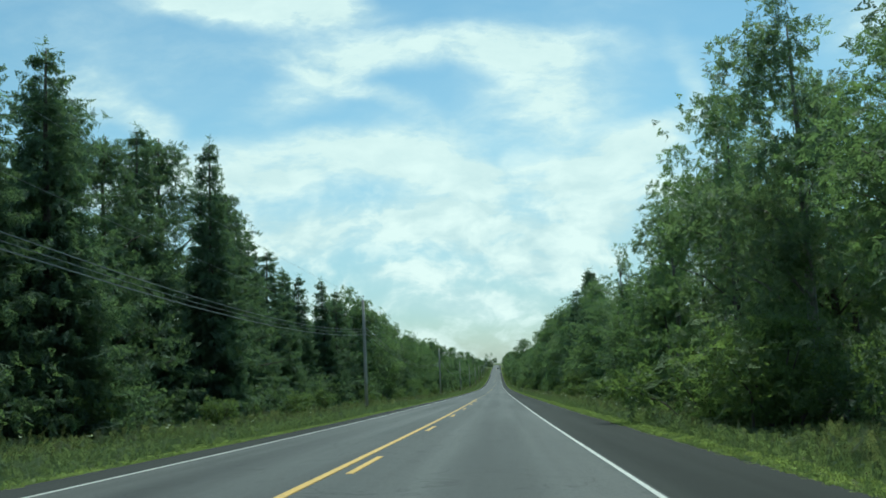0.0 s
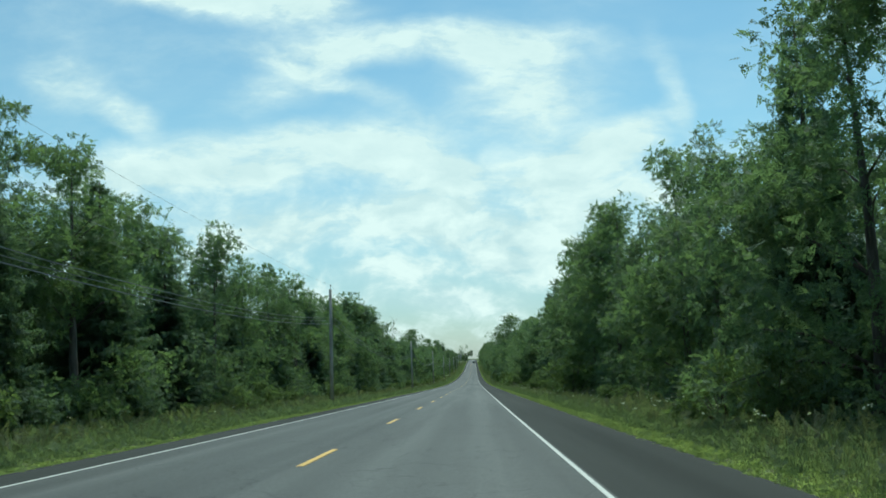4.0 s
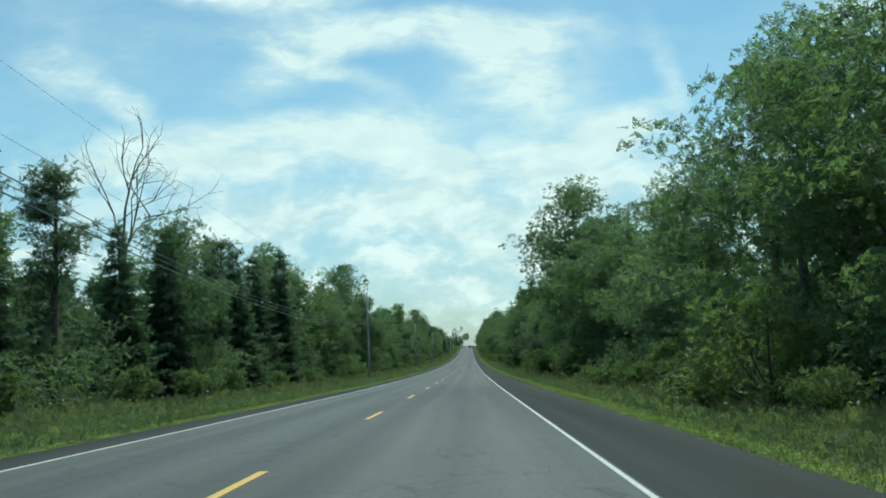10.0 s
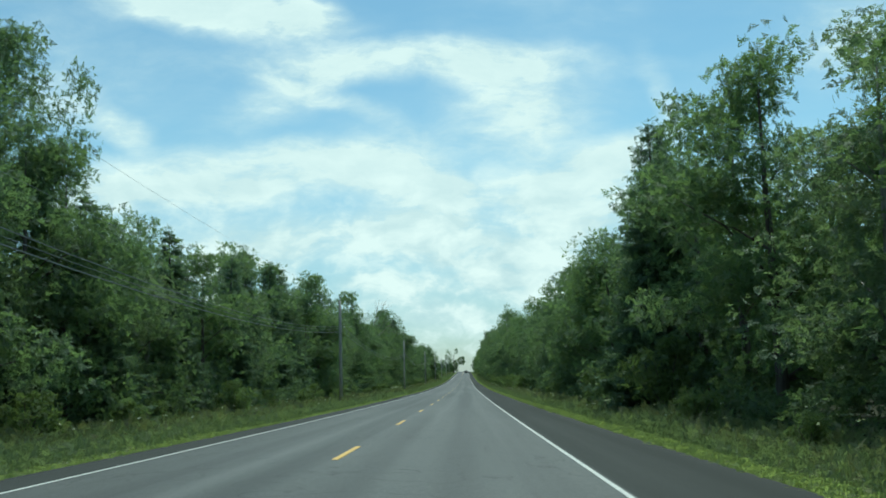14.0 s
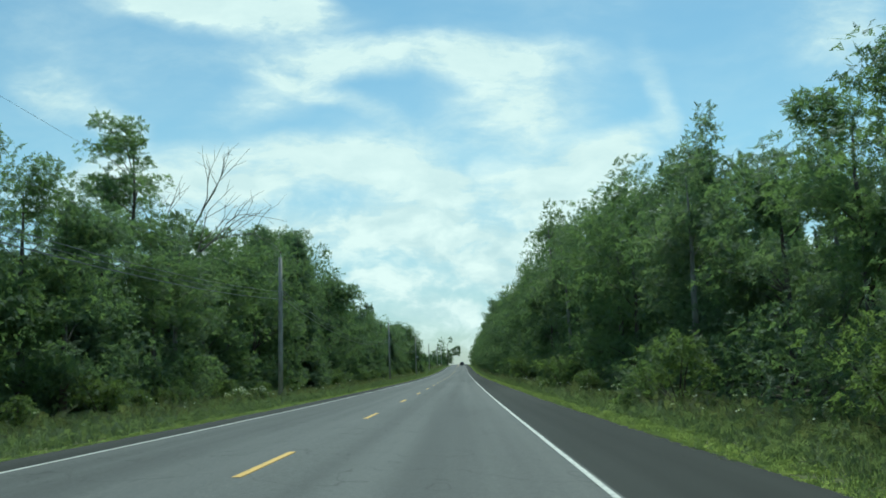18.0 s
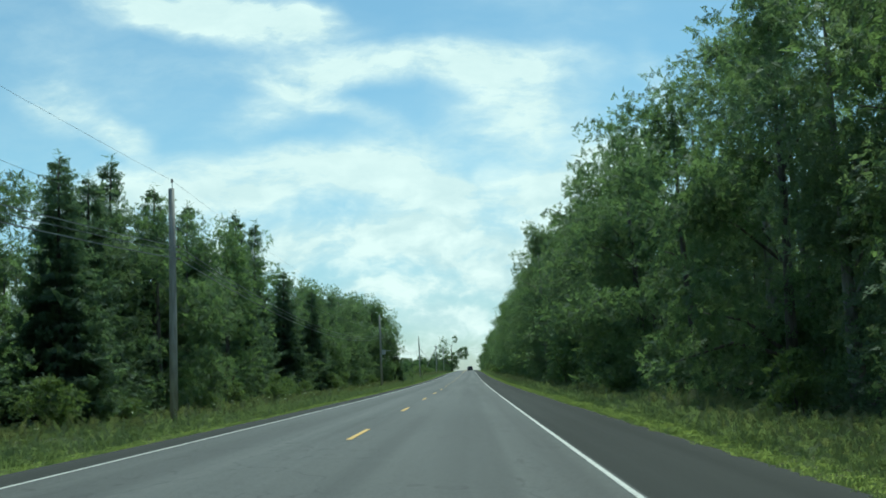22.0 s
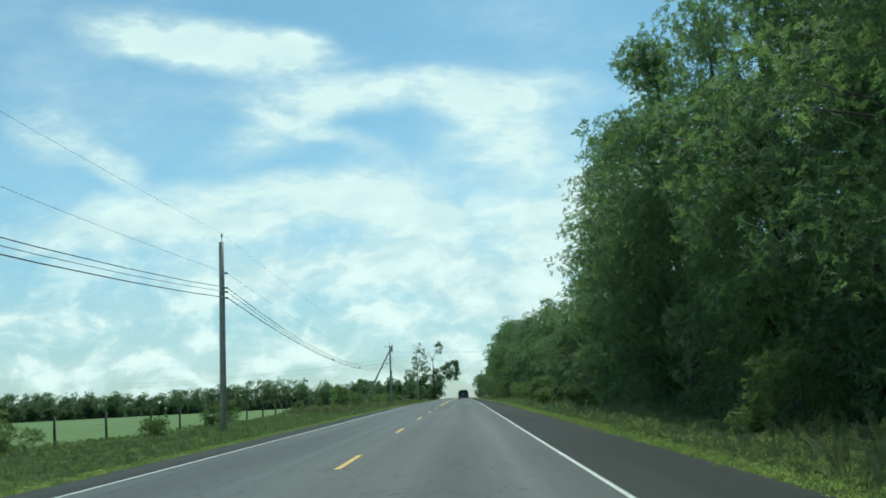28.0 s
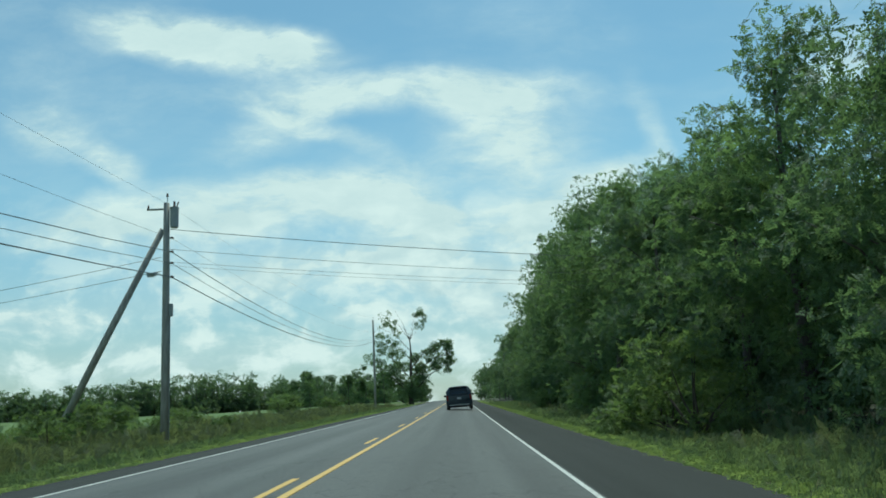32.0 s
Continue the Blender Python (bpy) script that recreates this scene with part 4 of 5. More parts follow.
def undergrowth(name, x, wobble, y0, y1, tall, count, size, label, mat):
    y = woods_rng.uniform(y0, y1, count)
    h = tall * (0.65 + 0.35 * np.sin(y * 0.19) * np.sin(y * 0.053 + x))
    z = np.array([ground_z(x, b) for b in y]) + h * woods_rng.uniform(0, 1, count) ** 1.2
    xs = x + wobble * (np.sin(y * 0.23 + 2 * x) * 0.5 + woods_rng.normal(0, 0.45, count))
    p = np.stack([xs, y, z], 1)
    out = np.tile((-math.copysign(0.8, x), 0.0, 0.2), (count, 1))
    return tagged(new(name, triangles(name, leaf_triangles(woods_rng, p, out, size, size * 0.6), mat)), label, "undergrowth", kind="stuff")


undergrowth("undergrowth", 10.7, 0.8, 0, 1060, 2.9, 80000, 0.29, "tangled green brush along the foot of the wood", LEAF_WOODS)
undergrowth("undergrowth", -13.3, 0.9, 0, 795, 3.2, 70000, 0.29, "tangled green brush along the foot of the wood", LEAF_WOODS)
undergrowth("weed_thicket", -13.2, 1.6, 912, 962, 1.1, 6000, 0.26, "rank leafy weeds around the braced pole", LEAF_SHRUB)
undergrowth("inner_brush", 21.0, 2.5, -20, 1100, 8.0, 26000, 1.15, "shaded brush inside the wood", LEAF_WOODS)
undergrowth("inner_brush", -25.0, 2.5, -20, 790, 8.5, 24000, 1.15, "shaded brush inside the wood", LEAF_WOODS)

# ---------------------------------------------------------------- shrubs
shrub_shapes = []
for i in range(4):
    rng = np.random.default_rng(80 + i)
    centres = crown_clusters(rng, 26, 0.25, 1.9, 1.05, 0.35, 0.3)
    leaves = triangles("foliage", clustered_leaves(rng, centres, 1150, 0.42, 0.21, 0.17), LEAF_SHRUB)
    stems = [tube([(rng.normal(0, 0.1), rng.normal(0, 0.1), -0.1), tuple(c * np.array((0.5, 0.5, 0.55))), tuple(c)], [0.025, 0.018, 0.006], 5) for c in centres[:12]]
    v, f = joined(stems)
    shrub_shapes.append((mesh_from("branchwork", v, f, BARK), leaves))


def shrub(x, y, height, wide=1.0, label="leafy green roadside shrub"):
    stems, leaves = shrub_shapes[tree_rng.randrange(4)]
    s = height / 2.2
    ob = empty("shrub", pose(x, y, ground_z(x, y), 0, 0, tree_rng.uniform(0, 360)) @ Matrix.Diagonal((s * wide, s * wide, s, 1)))
    tagged(ob, label, "shrub", "roadside shrubs")
    child("branchwork", stems, ob)
    child("foliage", leaves, ob)
    return ob


y = 12.0
while y < 1000:
    big = 2.0 + 1.3 * math.sin(y * 0.11) * math.sin(y * 0.037 + 1)
    shrub(9.3 + tree_rng.uniform(-0.7, 1.0), y, max(0.9, big * tree_rng.uniform(0.6, 1.2)))
    y += tree_rng.uniform(4.5, 12.0) if y < 450 or y > 860 else tree_rng.uniform(11.0, 26.0)
y = 14.0
while y < 800:
    shrub(-11.6 + tree_rng.uniform(-1.0, 0.9), y, tree_rng.uniform(0.8, 2.2))
    y += tree_rng.uniform(4.5, 12.0)
for x, y, h, w in ((8.4, 38, 3.6, 1.3), (9.0, 33, 3.2, 1.3), (10.3, 279, 3.0, 1.0), (8.2, 112, 1.0, 0.9), (8.6, 880, 2.3, 1.2), (8.2, 872, 1.8, 1.1), (8.8, 888, 2.6, 1.1), (8.6, 571, 2.8, 1.1), (8.4, 567, 2.4, 1.0), (8.5, 939, 3.2, 1.1), (9.0, 944, 2.8, 1.1),
                   (-14.3, 926, 3.1, 0.75), (-14.0, 931, 3.2, 1.1), (-14.6, 941, 2.6, 1.0), (-13.2, 900, 1.5, 0.8), (-10.4, 953, 1.2, 1.2), (-9.8, 961, 1.1, 1.2), (-15.2, 934, 2.4, 1.2), (-13.0, 937, 2.0, 1.1), (-14, 955, 2.0, 1.4), (-12.5, 950, 1.7, 1.3), (-15.5, 960, 1.8, 1.4), (-13, 966, 1.6, 1.4), (-11.5, 944, 1.5, 1.2), (-12.5, 858, 1.6, 0.9), (8.9, 613, 2.5, 1.1), (9.4, 370, 3.2, 1.2), (9.6, 306, 3.4, 1.0), (9.3, 315, 1.9, 1.1), (9.3, 247, 3.2, 1.0), (-11.0, 328, 2.0, 1.3), (-10.7, 903, 3.0, 0.95), (-11.6, 905, 2.4, 0.9),
                   (-11.6, 850, 1.3, 0.8), (-12.8, 885, 1.3, 1.0), (-11.5, 822, 1.6, 1.2), (-12.8, 829, 1.5, 1.2), (-10.8, 838, 1.2, 1.0), (-14, 1000, 2.5, 1.3), (-16, 1010, 2.6, 1.3), (-12, 1020, 2.2, 1.3), (-14.5, 818, 4.0, 0.9)):
    shrub(x, y, h, w, "spreading leafy green shrub standing clear of the trees")

# ---------------------------------------------------------------- grass
grass_rng = np.random.default_rng(11)


def grass(name, x0, x1, y0, y1, count, low, high, width, mat, label, wild=0.25):
    """Tufts narrow at the root and wide above, which the material parts into blades."""
    x = grass_rng.uniform(x0, x1, count)
    y = grass_rng.uniform(y0, y1, count)
    z = np.array([ground_z(a, b) for a, b in zip(x, y)])
    tall = grass_rng.uniform(low, high, count) * (1 - wild + wild * np.sin(y * 0.21 + x) * np.sin(y * 0.067 - 2 * x))
    ang = grass_rng.uniform(0, 2 * math.pi, count)
    lean = grass_rng.normal(0, 0.42, (count, 2)) * tall[:, None]
    w = width * grass_rng.uniform(0.6, 1.4, count)
    base = np.stack([x, y, z - 0.04], 1)
    side = np.stack([np.cos(ang) * w, np.sin(ang) * w, grass_rng.normal(0, 0.15, count) * tall], 1)
    top = base + np.stack([lean[:, 0], lean[:, 1], tall + 0.04], 1)
    return tagged(new(name, triangles(name, np.stack([base, top + side, top - side], 1), mat)), label, "grass", kind="stuff")


grass("verge_grass", 5.52, 6.3, 10, 1100, 62000, 0.06, 0.14, 0.10, GRASS_SHORT, "bright green mown grass along the pavement edge")
grass("verge_grass", -5.4, -4.66, 10, 1100, 45000, 0.06, 0.14, 0.11, GRASS_SHORT, "bright green mown grass along the pavement edge")
grass("verge_turf", 6.1, 10.3, 10, 1050, 90000, 0.10, 0.24, 0.11, GRASS_TURF, "rough green turf under the tall grass")
grass("verge_turf", -12.6, -5.3, 10, 1050, 90000, 0.10, 0.24, 0.13, GRASS_TURF, "rough green turf under the tall grass")
grass("tall_grass", 6.3, 10.5, 10, 1050, 95000, 0.20, 0.52, 0.085, GRASS_TALL, "tall seeding roadside grass and weeds", 0.35)
grass("tall_grass", -12.8, -5.7, 10, 800, 85000, 0.18, 0.46, 0.095, GRASS_TALL, "tall seeding roadside grass and weeds", 0.35)
grass("tall_grass", -13.0, -5.9, 800, 1080, 40000, 0.12, 0.34, 0.09, GRASS_TALL, "tall seeding roadside grass and weeds", 0.35)
grass("weeds", -13.5, -7.6, 878, 1060, 12000, 0.4, 0.85, 0.16, GRASS_WEED, "rank brownish-green weeds along the fence", 0.4)
grass("weeds", 7.0, 10.4, 20, 1000, 26000, 0.3, 0.8, 0.10, GRASS_WEED, "rank brownish-green weeds at the foot of the wood", 0.5)
grass("weeds", -12.6, -8.2, 20, 790, 14000, 0.35, 0.75, 0.14, GRASS_WEED, "rank brownish-green weeds at the foot of the wood", 0.5)


def flower_heads(name, x0, x1, y0, y1, count, label):
    x, y = grass_rng.uniform(x0, x1, count), grass_rng.uniform(y0, y1, count)
    base = np.stack([x, y, np.array([ground_z(a, b) for a, b in zip(x, y)]) + grass_rng.uniform(0.45, 0.8, count)], 1)
    p = np.repeat(base, 7, 0) + grass_rng.normal(0, 0.028, (count * 7, 3)) * np.array((1, 1, 0.25))
    tri = leaf_triangles(grass_rng, p, np.tile((0, 0, 0.2), (len(p), 1)), 0.035, 0.035, 0)
    return tagged(new(name, triangles(name, tri, FLOWER)), label, "wildflowers", kind="stuff")


flower_heads("wildflowers", 6.5, 9.5, 40, 600, 520, "scattered white wildflower heads in the tall grass")
flower_heads("wildflowers", -11, -6.5, 20, 760, 240, "scattered white wildflower heads in the tall grass")
rng = np.random.default_rng(91)
bloom = clustered_leaves(rng, crown_clusters(rng, 14, 0.2, 0.9, 0.7, 0.4), 300, 0.22, 0.07, 0.06)
for x, y in ((-10.0, 567.5), (-10.6, 564.8), (8.0, 575.0)):
    ob = tagged(empty("flowering_shrub", pose(x, y, ground_z(x, y))), "low shrub covered with white blossom", "shrub")
    child("blossom", triangles("blossom", bloom, FLOWER), ob)
    child("foliage", shrub_shapes[0][1], ob, "", Matrix.Diagonal((0.55, 0.55, 0.4, 1)))

# ---------------------------------------------------------------- utility poles and wires
POLE_X = -9.2
POLES = [(-9.2, -97), (-9.2, -5), (-9.2, 89.8), (-9.2, 194.5), (-9.2, 295.5), (-9.2, 388.6), (-9.2, 482), (-9.2, 570.6), (-9.2, 662), (-9.2, 748.3),
         (-9.2, 843), (-9.2, 949.1), (-9.2, 1042)]


# heights of the four lower wires on a pole, and on the braced one
ATTACH = (7.5, 6.8, 6.6, 6.32)
BRACED = (8.0, 7.45, 7.0, 6.45)


def utility_pole(x, y, height, extra=""):
    base = ground_z(x, y)
    ob = tagged(empty("utility_pole", pose(x, y, base, tree_rng.uniform(-0.5, 0.5), tree_rng.uniform(-0.5, 0.5))),
                "tall weathered brown wooden utility pole" + (" with a diagonal brace and transformer" if extra == "brace" else ""), "utility pole", "utility poles")
    v, f = tube([(0, 0, -0.5), (0, 0, height * 0.35), (0.01, 0, height * 0.7), (0, 0, height)], [0.165, 0.15, 0.135, 0.115], 12)
    child("shaft", mesh_from("shaft", v, f, POLE_WOOD, True), ob)
    part("top_pin", cyl_bm(0.018, 0.34, pose(0.03, 0, height + 0.12), 8), STEEL, ob)
    part("insulator", cyl_bm(0.05, 0.13, pose(0.03, 0, height + 0.32), 10, 0.035), INSULATOR, ob)
    for z, r in zip(BRACED if extra == "brace" else [a + (2.9 if extra == "tall" else 0.0) for a in ATTACH], (0.035, 0.04, 0.04, 0.05)):
        part("bracket", box_bm(0.1, 0.25, -0.03, 0.03, z - 0.04, z + 0.04, 0.01), STEEL, ob)
        part("wire_clamp", cyl_bm(r, 0.14, pose(0.25, 0, z, 90), 10), INSULATOR, ob)
    if extra == "box":
        b = part("meter_box", box_bm(0.16, 0.60, -0.15, 0.15, 4.1, 4.7, 0.03), PLATE, ob, "pale grey equipment box")
        part("box_bracket", box_bm(0.10, 0.17, -0.05, 0.05, 4.2, 4.6), STEEL, b)
        part("side_bracket", box_bm(0.62, 1.35, -0.03, 0.03, 4.55, 4.60), STEEL, b)
    if extra == "brace":
        v, f = tube([(-4.75, 0.4, -0.4), (-2.4, 0.2, 4.1), (-0.14, 0.02, 8.35)], [0.15, 0.135, 0.115], 12)
        child("brace", mesh_from("brace", v, f, POLE_WOOD, True), ob, "leaning wooden push brace")
        tank = part("transformer", cyl_bm(0.165, 0.78, pose(0.31, 0, 8.78), 20, bevel=0.03), TANK, ob, "grey transformer can")
        part("lid", cyl_bm(0.18, 0.05, pose(0.31, 0, 9.19), 20), TANK, tank)
        for dy in (-0.07, 0.07):
            part("bushing", cyl_bm(0.03, 0.26, pose(0.31, dy, 9.33), 10, 0.02), INSULATOR, tank)
        part("cutout_fuse", cyl_bm(0.025, 0.34, pose(0.42, 0, 9.28, 0, 20), 10), INSULATOR, ob)
        part("side_arm", box_bm(-0.78, -0.08, -0.035, 0.035, 9.12, 9.19, 0.01), POLE_WOOD, ob)
        part("arm_insulator", cyl_bm(0.04, 0.14, pose(-0.72, 0, 9.26), 10, 0.03), INSULATOR, ob)
        lamp = part("street_lamp_head", box_bm(-0.78, -0.32, -0.11, 0.11, 6.52, 6.64, 0.05, 3), TANK, ob, "small grey lamp head on an arm")
        part("lamp_glass", box_bm(-0.74, -0.46, -0.08, 0.08, 6.47, 6.525, 0.02), PLATE, lamp)
        v, f = tube([(-0.1, 0, 6.42), (-0.25, 0, 6.62), (-0.4, 0, 6.64)], [0.022, 0.022, 0.022], 8)
        child("lamp_arm", mesh_from("lamp_arm", v, f, STEEL, True), ob)
        part("conduit_box", box_bm(0.14, 0.28, -0.08, 0.08, 4.9, 5.4, 0.02), TANK, ob)
        part("conduit", cyl_bm(0.022, 4.9, pose(0.17, 0, 2.45), 8), STEEL, ob)
    return base + height


for k, (x, y) in enumerate(POLES):
    utility_pole(x, y, {2: 9.3, 4: 8.9, 5: 9.3, 7: 9.0, 8: 9.1, 10: 9.0, 11: 9.4, 12: 12.0}.get(k, 9.1), {9: "box", 11: "brace", 12: "tall"}.get(k, ""))


def wire(name, ends, sag, radius, mat, label, sides=4, deeper=0.0):
    """A wire hung from point to point, one piece a span; deeper: more sag in the span that climbs to the braced pole."""
    start = Vector(ends[0])
    ob = tagged(empty(name, Matrix.Translation(start)), label, "overhead wire", "overhead wires")
    for a, b in zip(ends, ends[1:]):
        a, b = Vector(a) - start, Vector(b) - start
        n = 14
        pts = []
        for k in range(n + 1):
            p = a.lerp(b, k / n)
            p.z -= (sag + (deeper if 830 < a.y + start.y < 860 else 0.0)) * 4 * (k / n) * (1 - k / n) * (b - a).length / 95
            pts.append(p)
        v, f = tube(pts, [radius] * (n + 1), sides)
        child("span", mesh_from("span", v, f, mat), ob)
    return ob


def along(dx, dz, braced=None):
    return [(x + dx, y, ground_z(x, y) + (braced if braced and k == 11 else dz + (2.9 if k == 12 else 0.0))) for k, (x, y) in enumerate(POLES)]


wire("overhead_wire", along(0.03, 9.42), 0.9, 0.0045, WIRE_GREY, "thin bare wire along the pole tops")
wire("overhead_wire", along(0.25, ATTACH[0], BRACED[0]), 1.0, 0.0055, WIRE_GREY, "thin bare wire strung between the poles", deeper=0.25)
wire("overhead_wire", along(0.25, ATTACH[1], BRACED[1]), 1.75, 0.016, WIRE, "black cable strung between the poles", deeper=0.3)
wire("overhead_wire", along(0.25, ATTACH[2], BRACED[2]), 1.75, 0.012, WIRE, "black cable strung between the poles", deeper=0.2)
wire("overhead_wire", along(0.25, ATTACH[3], BRACED[3]), 1.65, 0.021, WIRE, "thick black cable strung between the poles", deeper=0.05)


def splice_case(x, y, z, long):
    ob = tagged(empty("splice_case", pose(x, y, z)), "black cable splice case hanging on the overhead cable", "splice case")
    part("casing", cyl_bm(0.055, long, pose(0, 0, 0, 90), 14, bevel=0.03), VAN_TRIM, ob)
    for dy in (-long * 0.32, long * 0.32):
        part("hanger", box_bm(-0.012, 0.012, dy - 0.03, dy + 0.03, 0.03, 0.09), STEEL, ob)
    return ob


def cable_height(y):
    """Height of the second cable in the span before the braced pole."""
    (xa, ya), (xb, yb) = POLES[10:12]
    k = (y - ya) / (yb - ya)
    return (ground_z(xa, ya) + ATTACH[2]) * (1 - k) + (ground_z(xb, yb) + BRACED[2]) * k - 1.95 * 4 * k * (1 - k) * (yb - ya) / 95


for y, long in ((879.8, 0.6), (901.0, 0.5)):
    splice_case(POLE_X + 0.25, y, cable_height(y) - 0.06, long)
bx, by = POLES[11]
bz = ground_z(bx, by)
for dz, ez, r in ((8.35, 8.0, 0.014), (7.55, 7.1, 0.009), (7.05, 6.7, 0.007), (6.9, 6.5, 0.006)):
    wire("service_wire", [(bx + 0.2, by, bz + dz), (17.0, by + 16, ground_z(17, by + 16) + ez)], 0.8, r, WIRE, "black cable crossing above the road")
for dz, ez in ((7.25, 6.8), (6.7, 6.2)):
    wire("service_wire", [(bx - 0.15, by, bz + dz), (-60.0, by + 25, ground_z(-60, by + 25) + ez)], 1.0, 0.011, WIRE, "thin cable leading off over the field")

# ---------------------------------------------------------------- pasture fence
fence = tagged(empty("pasture_fence", pose(-12.6, 812, ground_z(-12.6, 812))), "weathered wooden post and wire pasture fence", "fence")
post_mesh = mesh_from("post", *tube([(0, 0, -0.4), (0, 0, 0.6), (0.01, 0, 1.2)], [0.056, 0.052, 0.046], 8), FENCE_WOOD, True)
fence_posts = []
for k in range(19):
    y = 812 + 5.2 * k
    x = -12.6 - 0.02 * k + tree_rng.uniform(-0.08, 0.08)
    p = (x, y, ground_z(x, y))
    fence_posts.append(p)
    child("post", post_mesh, fence, "", pose(x + 12.6, y - 812, p[2] - ground_z(-12.6, 812), tree_rng.uniform(-3, 3), tree_rng.uniform(-3, 3)) @ Matrix.Diagonal((1, 1, tree_rng.uniform(0.9, 1.08), 1)))
for dz in (0.4, 0.7, 1.02):
    v, f = joined([tube([Vector(a) + Vector((0.08, 0, dz)), Vector(b) + Vector((0.08, 0, dz))], [0.003, 0.003], 4) for a, b in zip(fence_posts, fence_posts[1:])])
    v = [p - Vector((-12.6, 812, ground_z(-12.6, 812))) for p in v]
    child("strand", mesh_from("strand", v, f, WIRE_GREY), fence)

# ---------------------------------------------------------------- tall old tree by the road's far end
rng = np.random.default_rng(120)
tips = [(-7.6, 0, 7.2), (-6.0, 1, 9.5), (-5.0, 0, 13.2), (-3.6, 1, 15.0), (-2.2, 0, 15.8), (-1.2, -1, 13.4), (1.4, 0, 15.6), (2.3, 1, 15.2), (1.6, 0, 12.4),
        (5.0, 0, 10.2), (7.4, 1, 8.6), (6.2, -1, 6.4), (-6.4, 0, 6.0), (-3.2, 1, 10.5), (0.6, 0, 8.0), (3.4, 1, 9.2)]


def lobe(count, centre, radii):
    """Cluster centres spread through one lobe of a crown."""
    way = unit(rng.normal(0, 1, (count, 3))) * rng.uniform(0.2, 1, (count, 1)) ** 0.45
    return way * np.array(radii) + np.array(centre)


lush = np.concatenate([clustered_leaves(rng, lobe(70, (-3.6, 0, 11.2), (2.6, 2.2, 4.6)), 2600, 0.42, 0.30, 0.22),
                       clustered_leaves(rng, lobe(26, (-6.4, 0, 7.2), (2.0, 1.6, 1.7)), 900, 0.42, 0.30, 0.22),
                       clustered_leaves(rng, lobe(20, (1.9, 0, 14.2), (1.0, 0.9, 1.9)), 800, 0.4, 0.30, 0.24),
                       clustered_leaves(rng, lobe(44, (5.5, 0.4, 7.9), (2.5, 2.2, 2.9)), 3600, 0.62, 0.36, 0.3)])
thicket = clustered_leaves(rng, lobe(60, (-0.4, 0, 4.8), (4.2, 3.2, 4.6)), 5600, 0.9, 0.38, 0.32)
old_tree = tagged(empty("roadside_tree", pose(-6.6, 1086, ground_z(-6.6, 1086)) @ Matrix.Scale(1.07, 4)), "old many-stemmed tree with tall ragged tops", "tree")
child("trunk", trunk_mesh(rng, "trunk", 12.0, 0.4, tips, BARK, 0.3), old_tree)
child("crown", triangles("crown", np.concatenate([lush, thicket]), LEAF_MAPLE), old_tree)

# ---------------------------------------------------------------- minivan ahead on the road
VAN_X, VAN_Y = 2.1, 984.0


def section(bm, ring, y):
    return [bm.verts.new((x, y, z)) for x, z in ring]


def van_ring(half, base, belt, roof, top):
    """Half outline from the sill up to the middle of the roof, then mirrored."""
    right = [(half * 0.90, base), (half * 0.99, base + 0.10), (half, base + 0.38), (half * 0.985, belt), (half * 0.93, belt + (roof - belt) * 0.55),
             (half * top, roof - 0.09), (half * (top - 0.12), roof - 0.01), (half * 0.35, roof + 0.02)]
    return right + [(-x, z) for x, z in reversed(right)]


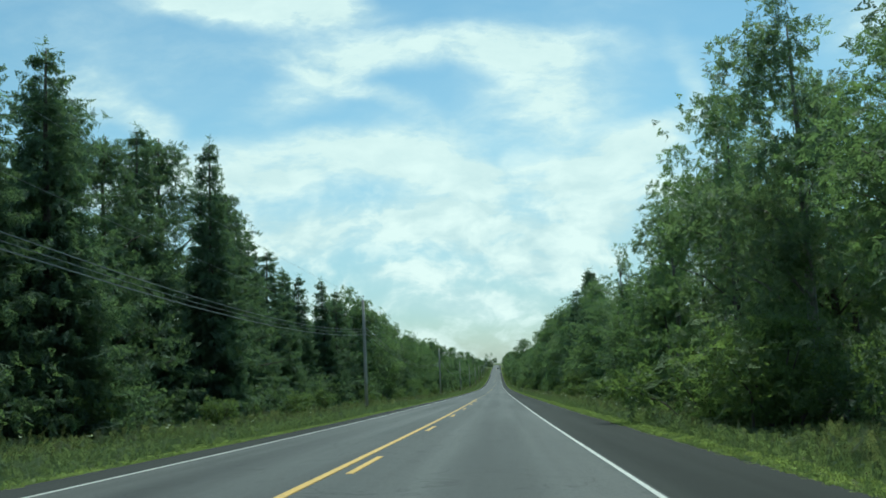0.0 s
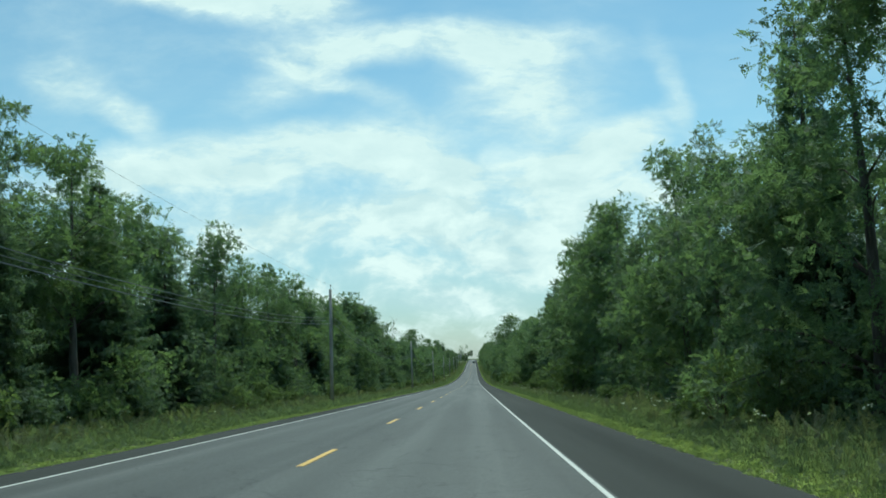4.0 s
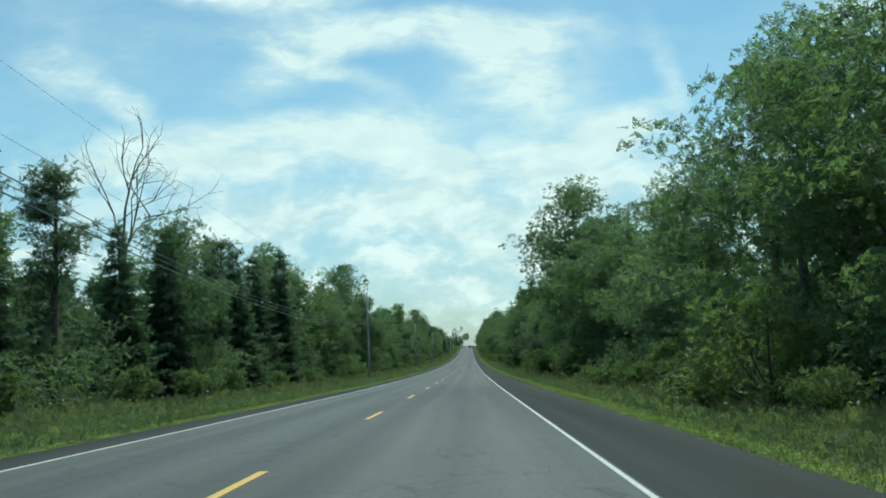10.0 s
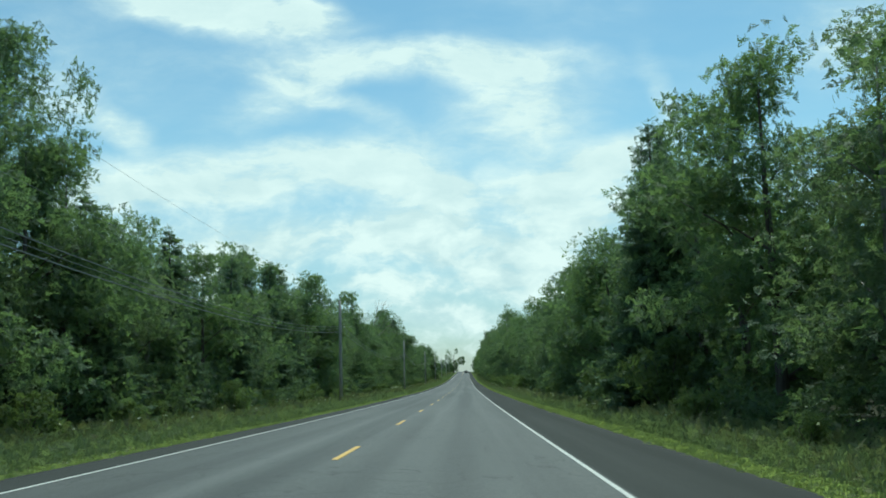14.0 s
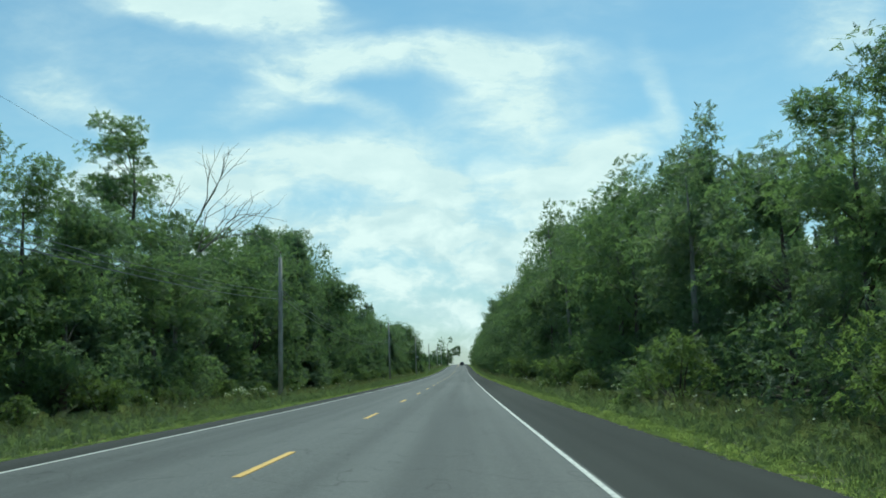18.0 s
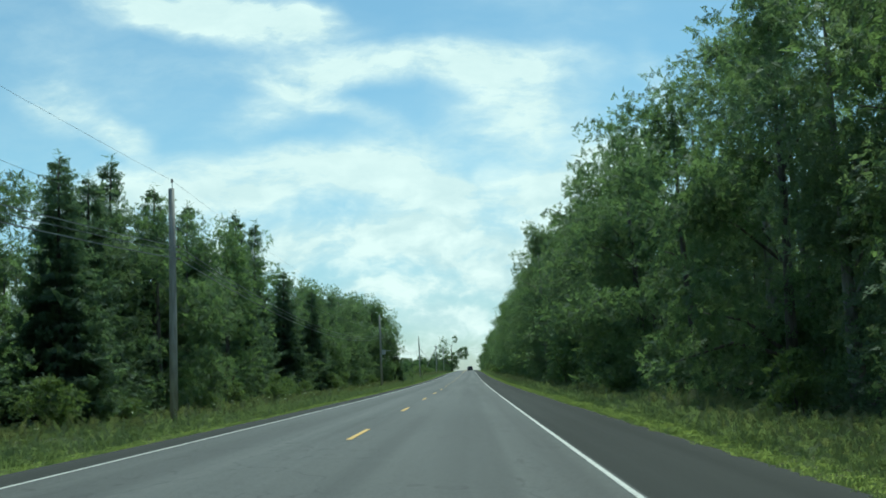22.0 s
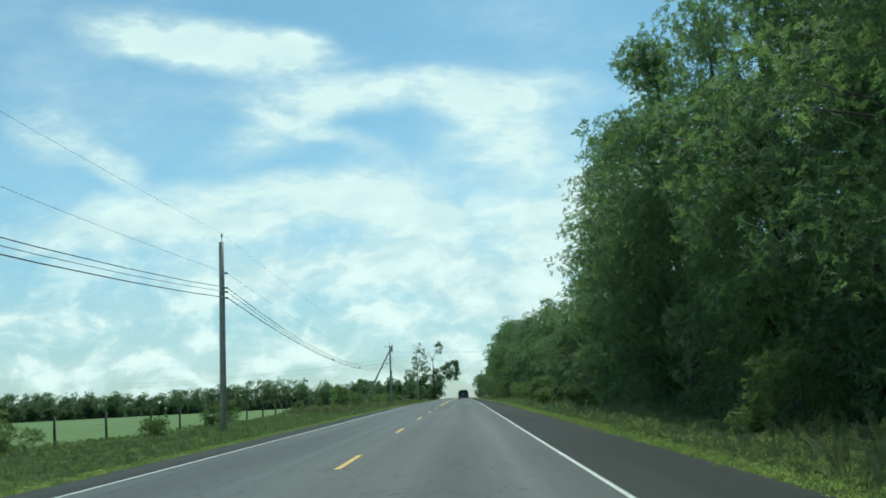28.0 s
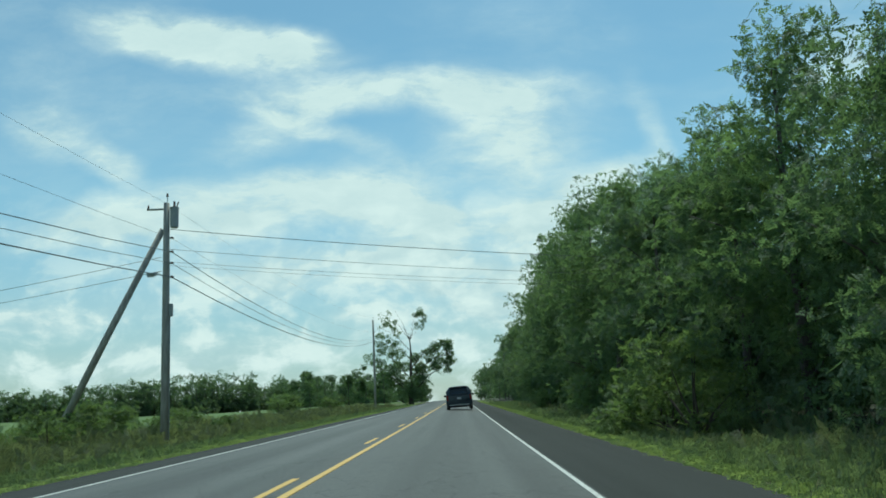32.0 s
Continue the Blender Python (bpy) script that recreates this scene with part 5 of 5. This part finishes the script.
def minivan(x, y):
    slope = math.degrees(math.atan2(road_z(y + 3) - road_z(y - 3), 6))
    van = tagged(empty("minivan", pose(x, y, deck_z(x, y), slope, -math.degrees(CROWN_R))), "dark blue-grey minivan on the road, seen from behind", "minivan")
    stations = [(0.0, 0.90, 0.42, 1.02, 1.02, 0.86), (0.04, 0.955, 0.34, 1.05, 1.25, 0.87), (0.22, 0.975, 0.30, 1.06, 1.62, 0.80), (0.50, 0.985, 0.27, 1.06, 1.73, 0.78), (1.6, 0.99, 0.25, 1.05, 1.77, 0.77),
                (2.8, 0.99, 0.25, 1.03, 1.75, 0.77), (3.35, 0.985, 0.25, 1.02, 1.62, 0.80), (4.0, 0.97, 0.26, 0.98, 1.12, 0.86), (4.6, 0.92, 0.30, 0.85, 0.95, 0.86), (4.95, 0.78, 0.36, 0.70, 0.78, 0.86)]
    bm = bmesh.new()
    rings = [section(bm, van_ring(h, b, belt, roof, top), yy) for yy, h, b, belt, roof, top in stations]
    n = len(rings[0])
    for a, b in zip(rings, rings[1:]):
        for i in range(n):
            j = (i + 1) % n
            bm.faces.new((a[i], a[j], b[j], b[i]))
    bm.faces.new(rings[0][::-1])
    bm.faces.new(rings[-1])
    bmesh.ops.recalc_face_normals(bm, faces=bm.faces)
    body = part("body", bm, VAN_PAINT, van)
    body.data.shade_smooth()
    # rear window, tilted with the tailgate
    glass = bmesh.new()
    corners = [(-0.72, -0.012, 1.10), (0.72, -0.012, 1.10), (0.63, 0.18, 1.56), (-0.63, 0.18, 1.56)]
    front = [glass.verts.new((a, b - 0.012, c)) for a, b, c in corners]
    rear = [glass.verts.new((a, b + 0.05, c)) for a, b, c in corners]
    glass.faces.new(front)
    glass.faces.new(rear[::-1])
    for i in range(4):
        j = (i + 1) % 4
        glass.faces.new((front[j], front[i], rear[i], rear[j]))
    bmesh.ops.recalc_face_normals(glass, faces=glass.faces)
    window = part("rear_window", glass, GLASS_DARK, van, "dark tinted rear window")
    part("wiper", box_bm(-0.05, 0.45, -0.05, -0.03, 1.11, 1.135), VAN_TRIM, window)
    part("bumper", box_bm(-0.93, 0.93, -0.12, 0.25, 0.42, 0.66, 0.05), VAN_PAINT, van)
    part("bumper_strip", box_bm(-0.70, 0.70, -0.14, -0.08, 0.37, 0.44, 0.015), BUMPER, van, "pale strip along the bumper")
    part("number_plate", box_bm(-0.16, 0.16, -0.02, 0.03, 0.80, 0.95, 0.005), PLATE, van)
    part("spoiler", box_bm(-0.70, 0.70, 0.10, 0.42, 1.68, 1.735, 0.02), VAN_PAINT, van)
    part("brake_lamp", box_bm(-0.18, 0.18, 0.09, 0.13, 1.69, 1.72), LAMP_RED, van)
    for s in (-1, 1):
        part("tail_lamp", box_bm(min(s * 0.76, s * 0.94), max(s * 0.76, s * 0.94), -0.01, 0.10, 0.72, 1.12, 0.03), LAMP_RED, van, "dark red tail lamp")
        mirror = part("door_mirror", box_bm(min(s * 0.98, s * 1.16), max(s * 0.98, s * 1.16), 3.3, 3.42, 1.02, 1.18, 0.03), VAN_PAINT, van)
        part("mirror_glass", box_bm(min(s * 1.0, s * 1.14), max(s * 1.0, s * 1.14), 3.285, 3.3, 1.04, 1.16), GLASS_DARK, mirror)
        side = part("side_window", box_bm(min(s * 0.90, s * 0.955), max(s * 0.90, s * 0.955), 0.6, 3.2, 1.10, 1.48, 0.02), GLASS_DARK, van)
        for yy in (0.95, 4.0):
            tyre = part("wheel", cyl_bm(0.335, 0.22, pose(s * 0.86, yy, 0.335, 0, 90), 28, bevel=0.04), RUBBER, van)
            part("rim", cyl_bm(0.21, 0.03, pose(s * 0.965, yy, 0.335, 0, 90), 20, bevel=0.01), RIM, tyre)
    part("underbody", box_bm(-0.85, 0.85, 0.1, 4.8, 0.22, 0.45, 0.03), VAN_TRIM, van)
    part("exhaust", cyl_bm(0.035, 0.3, pose(0.55, 0.05, 0.30, 90), 12), STEEL, van)
    return van


minivan(VAN_X, VAN_Y)

# tall conifers standing in front of the edge
plant("pine_tree", -15.4, 69.0, 15.4, 0)
plant("spruce_tree", -15.2, 72.5, 14.4, 0)
plant("spruce_tree", 10.8, 440.0, 13.4, 0, wide=1.15)
